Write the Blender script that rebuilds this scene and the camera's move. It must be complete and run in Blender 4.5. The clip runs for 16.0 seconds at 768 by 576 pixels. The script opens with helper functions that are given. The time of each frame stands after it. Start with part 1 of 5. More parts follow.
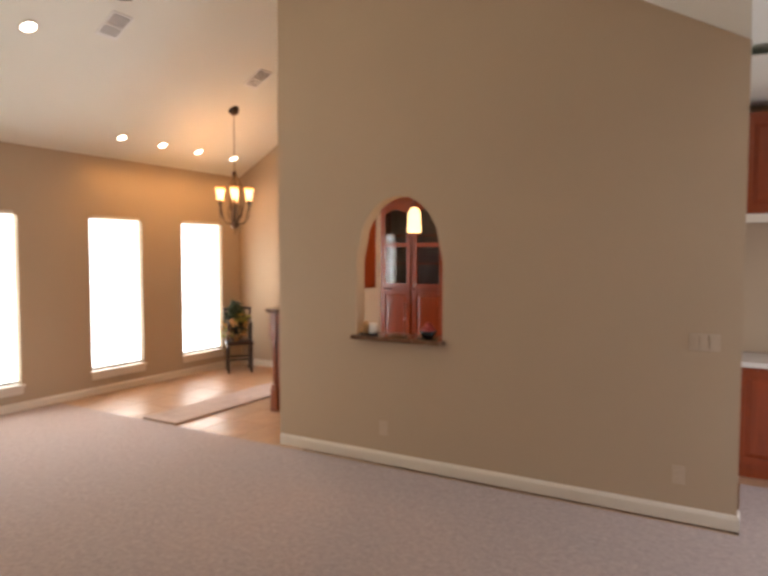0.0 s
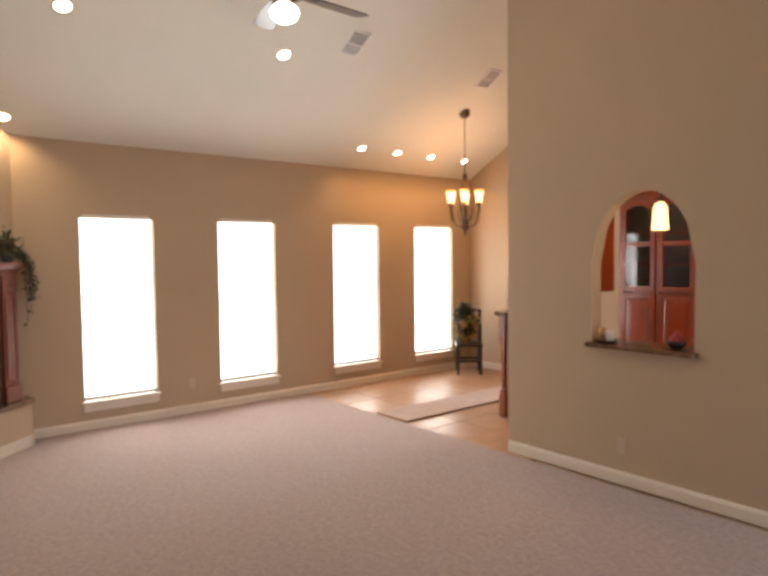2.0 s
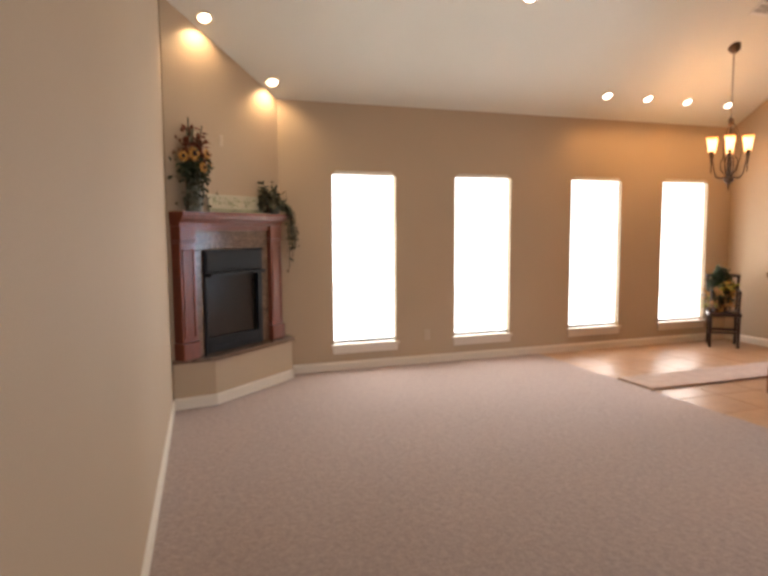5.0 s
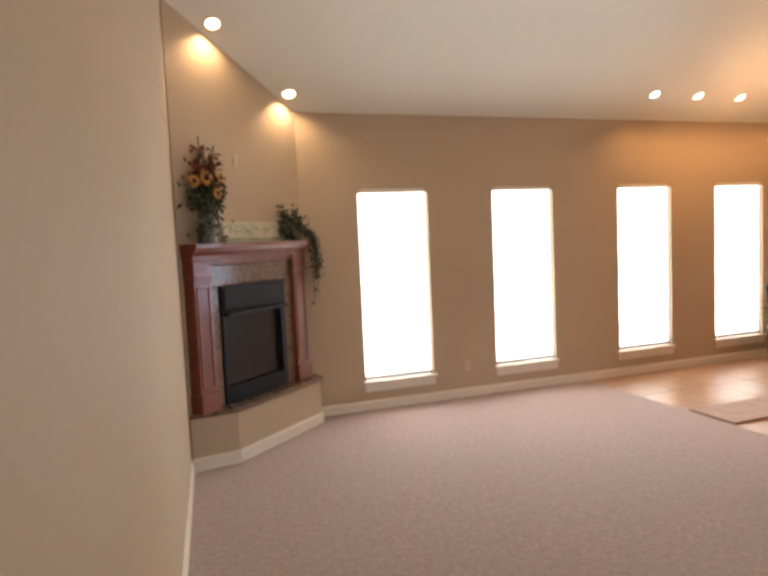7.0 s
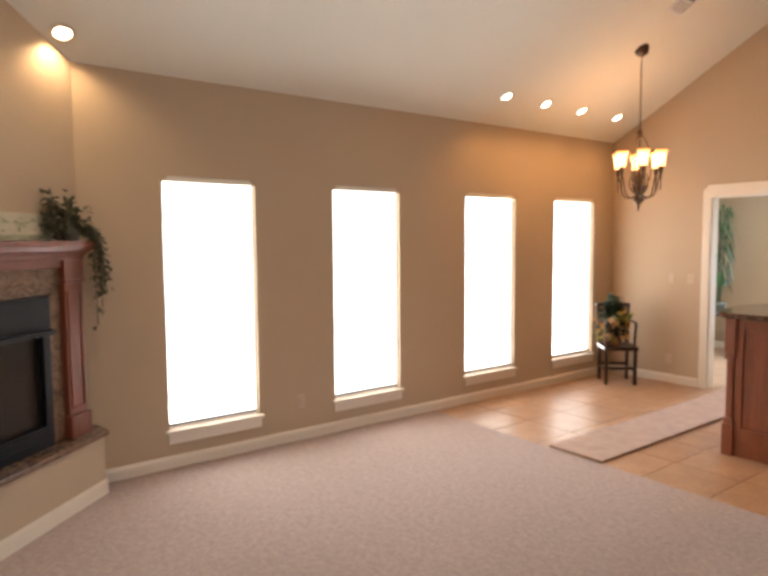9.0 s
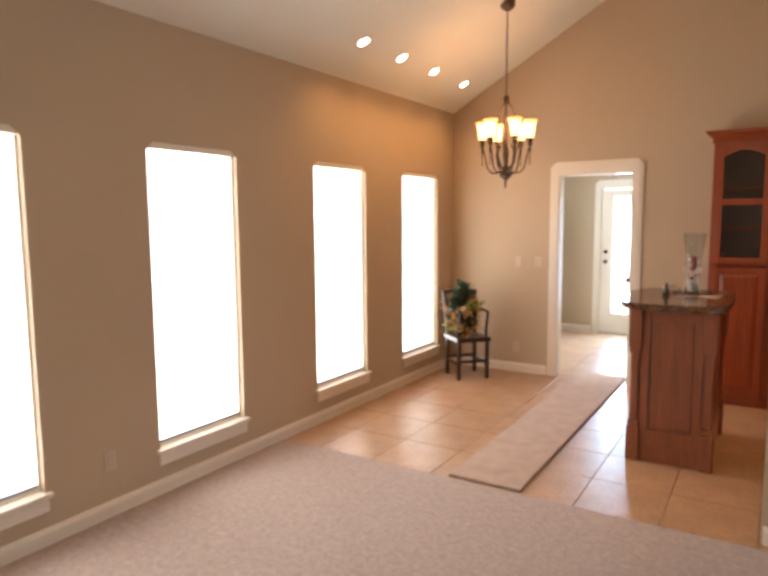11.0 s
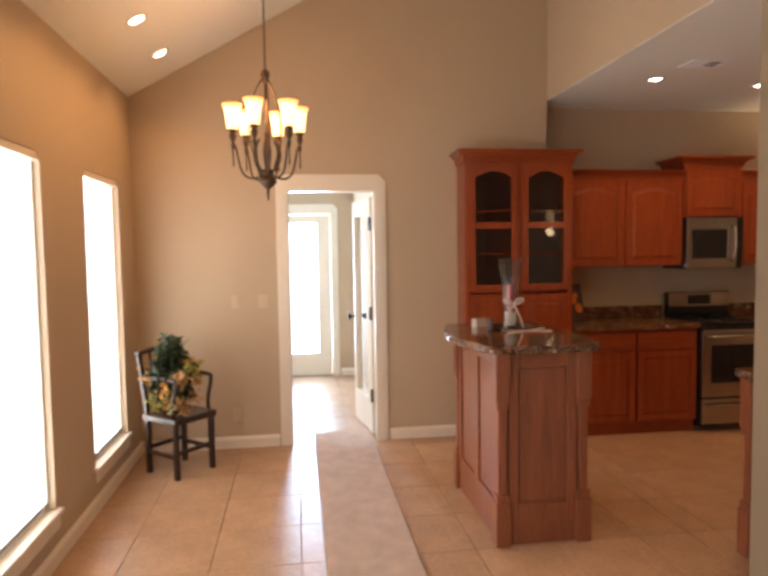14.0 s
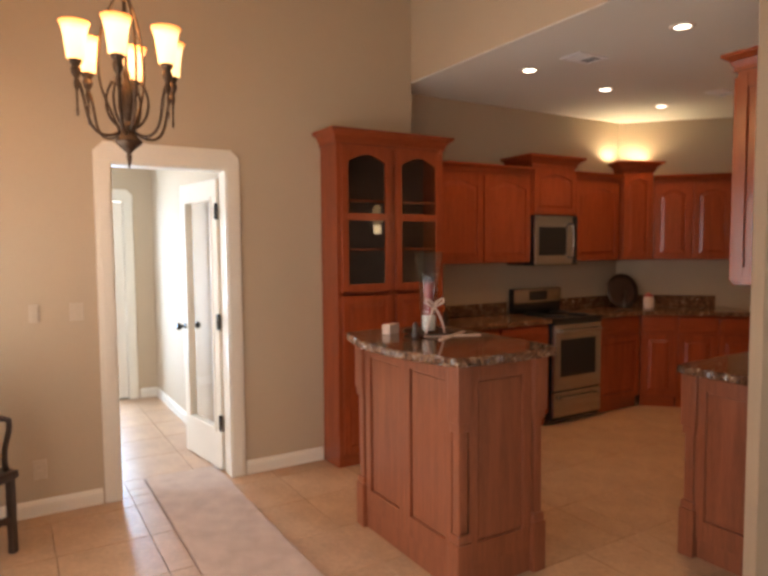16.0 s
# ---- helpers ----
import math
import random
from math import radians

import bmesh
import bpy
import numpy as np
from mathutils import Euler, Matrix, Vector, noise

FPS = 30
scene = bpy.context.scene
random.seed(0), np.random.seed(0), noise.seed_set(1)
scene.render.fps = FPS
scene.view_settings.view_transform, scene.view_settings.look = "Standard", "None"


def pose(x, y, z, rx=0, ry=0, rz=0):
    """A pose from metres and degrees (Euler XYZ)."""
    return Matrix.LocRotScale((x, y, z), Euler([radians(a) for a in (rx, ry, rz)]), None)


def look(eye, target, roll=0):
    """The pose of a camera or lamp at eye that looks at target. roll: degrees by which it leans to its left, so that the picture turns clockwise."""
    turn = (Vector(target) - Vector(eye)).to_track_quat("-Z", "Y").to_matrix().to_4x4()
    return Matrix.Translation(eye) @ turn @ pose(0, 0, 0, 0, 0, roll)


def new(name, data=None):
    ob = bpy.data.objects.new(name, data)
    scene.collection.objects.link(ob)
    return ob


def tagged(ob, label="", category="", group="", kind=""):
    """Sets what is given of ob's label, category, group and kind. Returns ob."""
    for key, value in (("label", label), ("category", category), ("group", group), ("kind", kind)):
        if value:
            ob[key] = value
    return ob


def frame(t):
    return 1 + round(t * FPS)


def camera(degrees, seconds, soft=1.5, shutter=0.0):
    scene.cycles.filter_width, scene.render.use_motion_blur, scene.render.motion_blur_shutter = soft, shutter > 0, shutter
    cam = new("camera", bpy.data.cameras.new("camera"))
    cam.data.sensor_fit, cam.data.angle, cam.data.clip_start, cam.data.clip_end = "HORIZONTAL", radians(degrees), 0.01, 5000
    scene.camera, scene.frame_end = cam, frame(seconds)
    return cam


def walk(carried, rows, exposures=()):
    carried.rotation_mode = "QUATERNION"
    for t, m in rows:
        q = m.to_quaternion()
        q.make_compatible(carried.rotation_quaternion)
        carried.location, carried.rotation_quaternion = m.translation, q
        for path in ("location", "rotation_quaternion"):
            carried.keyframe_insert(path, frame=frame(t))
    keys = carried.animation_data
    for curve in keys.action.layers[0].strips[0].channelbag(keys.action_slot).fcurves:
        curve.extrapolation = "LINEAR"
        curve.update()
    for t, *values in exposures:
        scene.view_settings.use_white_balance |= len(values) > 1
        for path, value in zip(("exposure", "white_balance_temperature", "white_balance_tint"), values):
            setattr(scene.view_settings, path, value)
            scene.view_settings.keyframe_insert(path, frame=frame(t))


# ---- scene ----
# camera: seconds, x, y, z in metres, then yaw, pitch and roll in degrees
cam = camera(63.0, 16.0, soft=3.4, shutter=0.4)
EXPOSURES = [(0.0, -0.25), (3.0, -0.28), (9.0, -0.32), (12.0, -0.42), (14.2, -0.46), (16.0, -0.57)]
PATH = [
    (0, 0.682, 0.667, 1.639, 30.08, -3.07, 0.05),
    (0.5, 0.657, 0.676, 1.653, 35.70, -3.46, -0.19),
    (1, 0.624, 0.710, 1.655, 40.82, -3.48, -0.67),
    (1.5, 0.611, 0.748, 1.647, 46.08, -3.07, -0.76),
    (2, 0.621, 0.775, 1.641, 51.04, -2.81, -0.64),
    (2.5, 0.636, 0.790, 1.626, 55.75, -2.78, -0.62),
    (3, 0.636, 0.788, 1.589, 60.94, -3.03, -0.47),
    (3.5, 0.627, 0.758, 1.539, 65.46, -3.37, -0.13),
    (4, 0.600, 0.708, 1.498, 68.91, -4.39, 0.07),
    (4.5, 0.547, 0.649, 1.467, 70.21, -5.22, 0.12),
    (7, -0.258, 0.593, 1.605, 71.10, -4.38, -2.61),
    (7.5, -0.546, 0.645, 1.612, 69.48, -2.52, -1.39),
    (8, -0.822, 0.717, 1.625, 64.68, -2.03, -0.99),
    (8.5, -1.105, 0.807, 1.630, 58.69, -3.21, -0.99),
    (9, -1.405, 0.886, 1.623, 53.22, -4.32, -0.42),
    (11.5, -3.154, 1.498, 1.635, 25.38, -5.97, -1.06),
    (12, -3.507, 1.692, 1.639, 18.01, -5.22, -1.76),
    (12.5, -3.826, 1.903, 1.651, 11.32, -4.19, -2.18),
    (13, -4.114, 2.122, 1.635, 4.77, -3.26, -2.59),
    (13.5, -4.368, 2.363, 1.617, -1.70, -3.50, -2.34),
    (14, -4.594, 2.587, 1.582, -7.79, -3.56, -0.85),
    (14.5, -4.773, 2.831, 1.558, -13.26, -3.74, 0.29),
    (15, -4.938, 3.090, 1.539, -18.96, -2.76, 1.28),
    (15.5, -5.092, 3.343, 1.537, -25.54, -2.47, 0.69),
    (16, -5.222, 3.586, 1.542, -31.08, -3.71, -0.45),
]
walk(cam, [(t, pose(x, y, z, 90 + p, 0, yaw) @ pose(0, 0, 0, 0, 0, r)) for t, x, y, z, yaw, p, r in PATH],
     EXPOSURES)

# world and light
world = bpy.data.worlds.new("sky")
scene.world = world
world.use_nodes = True
wn = world.node_tree.nodes
sky = wn.new("ShaderNodeTexSky")
sky.sky_type, sky.sun_disc = "NISHITA", False
sky.sun_elevation, sky.sun_rotation = radians(52), radians(200)
wn["Background"].inputs["Strength"].default_value = 0.12
world.node_tree.links.new(sky.outputs[0], wn["Background"].inputs["Color"])


def lamp(name, kind, where, energy, colour, aim=None, **more):
    data = bpy.data.lights.new(name, kind)
    data.energy, data.color = energy, colour
    if kind == "AREA":
        data.shape, data.size, data.size_y = "RECTANGLE", more["w"], more["h"]
    elif kind == "SPOT":
        data.spot_size, data.spot_blend, data.shadow_soft_size = radians(more["cone"]), more["blend"], more["r"]
    elif kind == "SUN":
        data.angle = radians(more["angle"])
    else:
        data.shadow_soft_size = more["r"]
    ob = new(name, data)
    ob.matrix_world = look(where, aim) if aim else pose(*where)
    return ob


lamp("sun", "SUN", (4, -14, 20), 3.0, (1, 0.96, 0.9), (0, 0, 0), angle=0.5)

# plan of the room, in metres
XW, YN, YA, YC = -5.85, 7.675, 4.86, 4.78          # window wall, door wall, arch wall, carpet edge
EAVE, SLOPE, RIDGE = 2.77, 0.57, -2.51
KY, KZ, HX = 7.95, 2.80, -2.50                     # kitchen back wall, kitchen ceiling, header over the kitchen
WINDOWS = [(2.285, 2.985), (3.685, 4.385), (5.205, 5.925), (6.56, 7.29)]
AL, AR = -2.785, 0.67                              # ends of the arch wall
EN = 2.868                                         # entry ceiling
WZ0, WZ1 = 0.268, 2.088
DAY = (1.0, 0.99, 0.97)
for (y0, y1), watts in zip(WINDOWS, (27, 25, 18, 15)):
    lamp("window_light", "AREA", (XW - 0.072, (y0 + y1) / 2, (WZ0 + WZ1) / 2), watts, DAY, (0, (y0 + y1) / 2, (WZ0 + WZ1) / 2), w=y1 - y0 - 0.004, h=WZ1 - WZ0 - 0.02)
lamp("door_light", "AREA", (-4.52, 10.62, 1.1), 170, (0.50, 0.72, 1.0), (-4.45, 7.0, 0.6), w=0.5, h=1.75)

lamp("back_room_light", "AREA", (-6.06, 8.75, 1.45), 75, (0.70, 0.83, 1.0), (-3.9, 8.9, 1.0), w=0.7, h=1.1)
lamp("entry_light", "AREA", (3.28, 4.3, 1.25), 105, (0.86, 0.89, 1.0), (0.4, 3.4, 0.0), w=1.8, h=1.8)


def vault(x):
    return EAVE + SLOPE * (min(x, 2 * RIDGE - x) - XW)


# ---- materials ----
MATS = {}


def material(name, colour, rough=0.6, metal=0.0, vary=0.12, scale=3.0, grain=60.0, bump=0.05, dark=None, spec=0.5,
             stretch=(1, 1, 1), rand=0.0, coat=0.0, sheen=0.0, distort=0.0):
    """A surface with broad stains and fine grain, in metres."""
    m = bpy.data.materials.new(name)
    m.use_nodes = True
    nt, n = m.node_tree, m.node_tree.nodes
    b = n["Principled BSDF"]
    co = n.new("ShaderNodeTexCoord")
    mp = n.new("ShaderNodeMapping")
    mp.inputs["Scale"].default_value = stretch
    nt.links.new(co.outputs["Object"], mp.inputs["Vector"])
    big, fine = n.new("ShaderNodeTexNoise"), n.new("ShaderNodeTexNoise")
    for tex, s, d in ((big, scale, 4), (fine, grain, 5)):
        tex.inputs["Scale"].default_value, tex.inputs["Detail"].default_value = s, d
        tex.inputs["Distortion"].default_value = distort
        nt.links.new(mp.outputs[0], tex.inputs["Vector"])
    add = n.new("ShaderNodeMath")
    add.operation = "MULTIPLY_ADD"
    add.inputs[1].default_value = 0.6
    nt.links.new(fine.outputs["Fac"], add.inputs[0])
    half = n.new("ShaderNodeMath")
    half.operation = "MULTIPLY"
    half.inputs[1].default_value = 0.6
    nt.links.new(big.outputs["Fac"], half.inputs[0])
    nt.links.new(half.outputs[0], add.inputs[2])
    ramp = n.new("ShaderNodeValToRGB")
    lo = dark or tuple(c * (1 - 2 * vary) for c in colour)
    hi = tuple(min(1, c * (1 + vary)) for c in colour)
    ramp.color_ramp.elements[0].position, ramp.color_ramp.elements[1].position = 0.38, 0.78
    ramp.color_ramp.elements[0].color, ramp.color_ramp.elements[1].color = (*lo, 1), (*hi, 1)
    nt.links.new(add.outputs[0], ramp.inputs["Fac"])
    out = ramp.outputs["Color"]
    if rand:
        info, hsv = n.new("ShaderNodeObjectInfo"), n.new("ShaderNodeHueSaturation")
        rng = n.new("ShaderNodeMapRange")
        rng.inputs["To Min"].default_value, rng.inputs["To Max"].default_value = 1 - rand, 1 + rand
        nt.links.new(info.outputs["Random"], rng.inputs["Value"])
        nt.links.new(rng.outputs[0], hsv.inputs["Value"])
        nt.links.new(out, hsv.inputs["Color"])
        out = hsv.outputs["Color"]
    nt.links.new(out, b.inputs["Base Color"])
    b.inputs["Roughness"].default_value, b.inputs["Metallic"].default_value = rough, metal
    b.inputs["Specular IOR Level"].default_value = spec
    b.inputs["Coat Weight"].default_value, b.inputs["Coat Roughness"].default_value = coat, 0.12
    b.inputs["Sheen Weight"].default_value = sheen
    if bump:
        bp = n.new("ShaderNodeBump")
        bp.inputs["Strength"].default_value, bp.inputs["Distance"].default_value = bump, 0.004
        nt.links.new(add.outputs[0], bp.inputs["Height"])
        nt.links.new(bp.outputs[0], b.inputs["Normal"])
    MATS[name] = m
    return m


def stone(name, stops, scale, rough):
    """Polished stone with flecks of several colours in clusters."""
    m = bpy.data.materials.new(name)
    m.use_nodes = True
    nt, n = m.node_tree, m.node_tree.nodes
    b, co = n["Principled BSDF"], n.new("ShaderNodeTexCoord")
    cell, cloud, add, ramp = n.new("ShaderNodeTexVoronoi"), n.new("ShaderNodeTexNoise"), n.new("ShaderNodeMath"), n.new("ShaderNodeValToRGB")
    cell.inputs["Scale"].default_value = scale * 2.2
    cloud.inputs["Scale"].default_value, cloud.inputs["Detail"].default_value = scale * 0.5, 6
    add.operation = "MULTIPLY_ADD"
    add.inputs[1].default_value = 0.38
    grey = n.new("ShaderNodeSeparateColor")
    down = n.new("ShaderNodeMath")
    down.operation = "MULTIPLY"
    down.inputs[1].default_value = 0.64
    nt.links.new(co.outputs["Object"], cell.inputs["Vector"])
    nt.links.new(co.outputs["Object"], cloud.inputs["Vector"])
    nt.links.new(cell.outputs["Color"], grey.inputs[0])
    nt.links.new(cloud.outputs["Fac"], down.inputs[0])
    nt.links.new(grey.outputs[0], add.inputs[0])
    nt.links.new(down.outputs[0], add.inputs[2])
    nt.links.new(add.outputs[0], ramp.inputs["Fac"])
    el = ramp.color_ramp.elements
    el[0].position, el[0].color = stops[0][0], (*stops[0][1], 1)
    el[1].position, el[1].color = stops[-1][0], (*stops[-1][1], 1)
    for p, c in stops[1:-1]:
        e = el.new(p)
        e.color = (*c, 1)
    nt.links.new(ramp.outputs["Color"], b.inputs["Base Color"])
    b.inputs["Roughness"].default_value = rough
    MATS[name] = m
    return m


def glow(name, colour, strength):
    m = bpy.data.materials.new(name)
    m.use_nodes = True
    b = m.node_tree.nodes["Principled BSDF"]
    b.inputs["Base Color"].default_value = (*colour, 1)
    b.inputs["Emission Color"].default_value = (*colour, 1)
    b.inputs["Emission Strength"].default_value = strength
    return m


def clear(name, tint=(1, 1, 1), rough=0.0):
    """Thin clear glass: see-through with a real reflection."""
    m = bpy.data.materials.new(name)
    m.use_nodes = True
    nt, n = m.node_tree, m.node_tree.nodes
    tr, gl, fr, mix = n.new("ShaderNodeBsdfTransparent"), n.new("ShaderNodeBsdfGlossy"), n.new("ShaderNodeLayerWeight"), n.new("ShaderNodeMixShader")
    up, lift = n.new("ShaderNodeMath"), n.new("ShaderNodeMath")
    up.operation, lift.operation = "POWER", "MULTIPLY_ADD"
    up.inputs[1].default_value, lift.inputs[1].default_value, lift.inputs[2].default_value = 5.0, 0.7, 0.04
    tr.inputs["Color"].default_value = (*tint, 1)
    gl.inputs["Roughness"].default_value = rough
    nt.links.new(fr.outputs["Facing"], up.inputs[0])
    nt.links.new(up.outputs[0], lift.inputs[0])
    nt.links.new(lift.outputs[0], mix.inputs[0])
    nt.links.new(tr.outputs[0], mix.inputs[1])
    nt.links.new(gl.outputs[0], mix.inputs[2])
    nt.links.new(mix.outputs[0], n["Material Output"].inputs["Surface"])
    return m


WALL = material("tan_wall_paint", (0.50, 0.382, 0.262), 0.75, vary=0.03, scale=0.8, grain=220, bump=0.10)
CEIL = material("ceiling_paint", (0.80, 0.785, 0.70), 0.85, vary=0.03, scale=0.8, grain=160, bump=0.18)
WHITE = material("white_trim_paint", (0.77, 0.69, 0.58), 0.4, vary=0.03, scale=2, grain=90, bump=0.02)
CARPET = material("carpet_pile", (0.400, 0.300, 0.262), 0.95, vary=0.13, scale=30, grain=85, bump=1.0, spec=0.1, sheen=0.3)
RUG_SHADE = material("brown_rug_shade", (0.16, 0.085, 0.055), 0.9, vary=0.15, grain=120, bump=0.3)
RUG = material("runner_pile", (0.44, 0.30, 0.22), 0.95, vary=0.12, scale=9, grain=140, bump=1.0, spec=0.1, sheen=0.3)
TILE = material("ceramic_tile", (0.45, 0.275, 0.165), 0.36, vary=0.12, scale=5, grain=40, bump=0.05, rand=0.05, distort=0.6, spec=0.38)
GROUT = material("grout", (0.42, 0.275, 0.17), 0.9, vary=0.1, grain=150, bump=0.3)
WOOD = material("cherry_wood", (0.275, 0.052, 0.016), 0.26, vary=0.13, scale=2.5, grain=26, bump=0.04, stretch=(9, 9, 0.7), coat=0.25, distort=0.8)
WOODH = material("cherry_wood_across", (0.275, 0.052, 0.016), 0.26, vary=0.13, scale=2.5, grain=26, bump=0.04, stretch=(0.7, 9, 9), coat=0.25, distort=0.8)
OAK = material("worn_red_oak", (0.26, 0.080, 0.037), 0.30, vary=0.17, scale=3, grain=24, bump=0.06, stretch=(9, 9, 0.6), coat=0.15, distort=1.0)
MANTEL = material("mantel_wood", (0.20, 0.050, 0.024), 0.36, vary=0.2, scale=3, grain=24, bump=0.05, stretch=(8, 8, 0.8), coat=0.12, distort=0.9)
GRANITE = stone("brown_granite", [(0.0, (0.020, 0.010, 0.007)), (0.40, (0.085, 0.037, 0.020)), (0.54, (0.16, 0.072, 0.036)), (0.68, (0.22, 0.12, 0.065)), (0.82, (0.50, 0.40, 0.31))], 40, 0.09)
MARBLE = material("brown_marble", (0.19, 0.115, 0.075), 0.19, vary=0.4, scale=9, grain=40, bump=0.01, dark=(0.035, 0.02, 0.014), distort=2.5)
STEEL = material("brushed_steel", (0.50, 0.47, 0.43), 0.27, 1.0, vary=0.08, scale=4, grain=120, bump=0.02, stretch=(0.4, 8, 8))
BLACK = material("black_enamel", (0.015, 0.015, 0.017), 0.25, vary=0.2, grain=80, bump=0.02)
SOOT = material("black_firebox_metal", (0.008, 0.009, 0.012), 0.55, vary=0.3, scale=6, grain=90, bump=0.1, spec=0.2)
FIREGLASS = material("smoked_fire_glass", (0.020, 0.015, 0.013), 0.22, vary=0.06, scale=3, grain=30, bump=0.0, spec=0.3)
BRONZE = material("antique_bronze", (0.115, 0.075, 0.05), 0.4, 0.8, vary=0.35, scale=18, grain=120, bump=0.1)
DARKWOOD = material("dark_stained_wood", (0.035, 0.017, 0.012), 0.28, vary=0.3, scale=5, grain=40, bump=0.05, stretch=(6, 6, 0.8), coat=0.3)
LEAF = material("leaf_green", (0.032, 0.055, 0.02), 0.55, vary=0.4, scale=20, grain=90, bump=0.1)
DRYLEAF = material("dusty_leaf", (0.085, 0.085, 0.045), 0.7, vary=0.4, scale=20, grain=90, bump=0.1)
PALM = material("palm_leaf", (0.04, 0.10, 0.025), 0.5, vary=0.4, scale=10, grain=60, bump=0.1)
PETAL = material("yellow_petal", (0.50, 0.23, 0.035), 0.6, vary=0.25, scale=30, grain=90, bump=0.1)
CREAM = material("cream_petal", (0.52, 0.30, 0.12), 0.6, vary=0.25, scale=30, grain=90, bump=0.1)
YELLOWGREEN = material("yellow_green_petal", (0.32, 0.30, 0.05), 0.6, vary=0.3, scale=30, grain=90, bump=0.1)
RUST = material("rust_petal", (0.20, 0.05, 0.02), 0.7, vary=0.35, scale=30, grain=90, bump=0.1)
SEED = material("flower_centre", (0.03, 0.015, 0.01), 0.9, vary=0.3, scale=60, grain=200, bump=0.4)
POT = material("grey_green_glaze", (0.15, 0.165, 0.13), 0.45, vary=0.3, scale=8, grain=60, bump=0.1)
SIGN = material("cream_plaque_paint", (0.50, 0.46, 0.34), 0.7, vary=0.12, scale=8, grain=70, bump=0.1)
SIGNG = material("faded_green_paint", (0.30, 0.32, 0.20), 0.7, vary=0.3, scale=20, grain=70, bump=0.1)
PLATE = material("cream_plastic", (0.56, 0.45, 0.335), 0.4, vary=0.03, grain=60, bump=0.0)
RAIL = material("grey_sash_vinyl", (0.30, 0.31, 0.33), 0.5, vary=0.05, grain=60, bump=0.0)
VENT = material("vent_enamel", (0.82, 0.81, 0.78), 0.45, vary=0.05, grain=60, bump=0.0)
VENTDARK = material("vent_shadow_metal", (0.14, 0.135, 0.13), 0.7, vary=0.1, grain=60, bump=0.0)
RED = material("red_wax", (0.40, 0.05, 0.05), 0.5, vary=0.15, grain=40, bump=0.05)
RIBBON = material("pale_ribbon", (0.66, 0.50, 0.42), 0.5, vary=0.1, grain=60, bump=0.05)
PAPER = material("white_paper", (0.75, 0.70, 0.64), 0.7, vary=0.05, grain=60, bump=0.05)
SHADE = glow("lit_amber_glass", (1.0, 0.62, 0.27), 4.0)
sn = SHADE.node_tree.nodes
s_co, s_sep, s_rng, s_ramp = sn.new("ShaderNodeTexCoord"), sn.new("ShaderNodeSeparateXYZ"), sn.new("ShaderNodeMapRange"), sn.new("ShaderNodeValToRGB")
s_rng.inputs["From Min"].default_value, s_rng.inputs["From Max"].default_value = 2.288, 2.433
s_ramp.color_ramp.elements[0].color, s_ramp.color_ramp.elements[1].color = (1.0, 0.58, 0.24, 1), (0.75, 0.20, 0.03, 1)
s_mid = s_ramp.color_ramp.elements.new(0.75)
s_mid.color = (1.0, 0.66, 0.32, 1)
SHADE.node_tree.links.new(s_co.outputs["Object"], s_sep.inputs[0])
SHADE.node_tree.links.new(s_sep.outputs["Z"], s_rng.inputs["Value"])
SHADE.node_tree.links.new(s_rng.outputs[0], s_ramp.inputs["Fac"])
SHADE.node_tree.links.new(s_ramp.outputs["Color"], sn["Principled BSDF"].inputs["Emission Color"])
PENDANT = glow("lit_cream_glass", (1.0, 0.66, 0.32), 3.0)
BULB = glow("lit_bulb", (1.0, 0.86, 0.68), 14.0)
BULBW = glow("lit_warm_bulb", (1.0, 0.72, 0.42), 14.0)
GLOBE = glow("lit_globe", (1.0, 0.93, 0.80), 9.0)
DAYGLOW = glow("bright_daylight", (1.0, 1.0, 1.0), 2.1)
PANE = clear("window_glass")
SMOKE = clear("cabinet_glass", (0.82, 0.80, 0.78))
CRYSTAL = clear("vase_glass", (0.93, 0.95, 0.95))
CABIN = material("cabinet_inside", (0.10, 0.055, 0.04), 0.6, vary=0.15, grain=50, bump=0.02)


# ---- building ----
def box(bm, x0, x1, y0, y1, z0, z1, bevel=0.0):
    v = [bm.verts.new((x, y, z)) for x in (x0, x1) for y in (y0, y1) for z in (z0, z1)]
    fs = [bm.faces.new([v[i] for i in q]) for q in ((0, 1, 3, 2), (4, 6, 7, 5), (0, 4, 5, 1), (2, 3, 7, 6), (0, 2, 6, 4), (1, 5, 7, 3))]
    if bevel:
        bmesh.ops.bevel(bm, geom=list({e for f in fs for e in f.edges}), offset=bevel, segments=2, affect="EDGES", profile=0.6)
    return bm


def prism(bm, pts, z0, z1, bevel=0.0):
    """A flat outline, counter-clockwise from above, raised from z0 to z1."""
    lo, hi = [bm.verts.new((x, y, z0)) for x, y in pts], [bm.verts.new((x, y, z1)) for x, y in pts]
    k = len(pts)
    fs = [bm.faces.new(hi), bm.faces.new(lo[::-1])] + [bm.faces.new((lo[i], lo[(i + 1) % k], hi[(i + 1) % k], hi[i])) for i in range(k)]
    if bevel:
        bmesh.ops.bevel(bm, geom=list({e for f in fs for e in f.edges}), offset=bevel, segments=2, affect="EDGES", profile=0.6)
    return bm


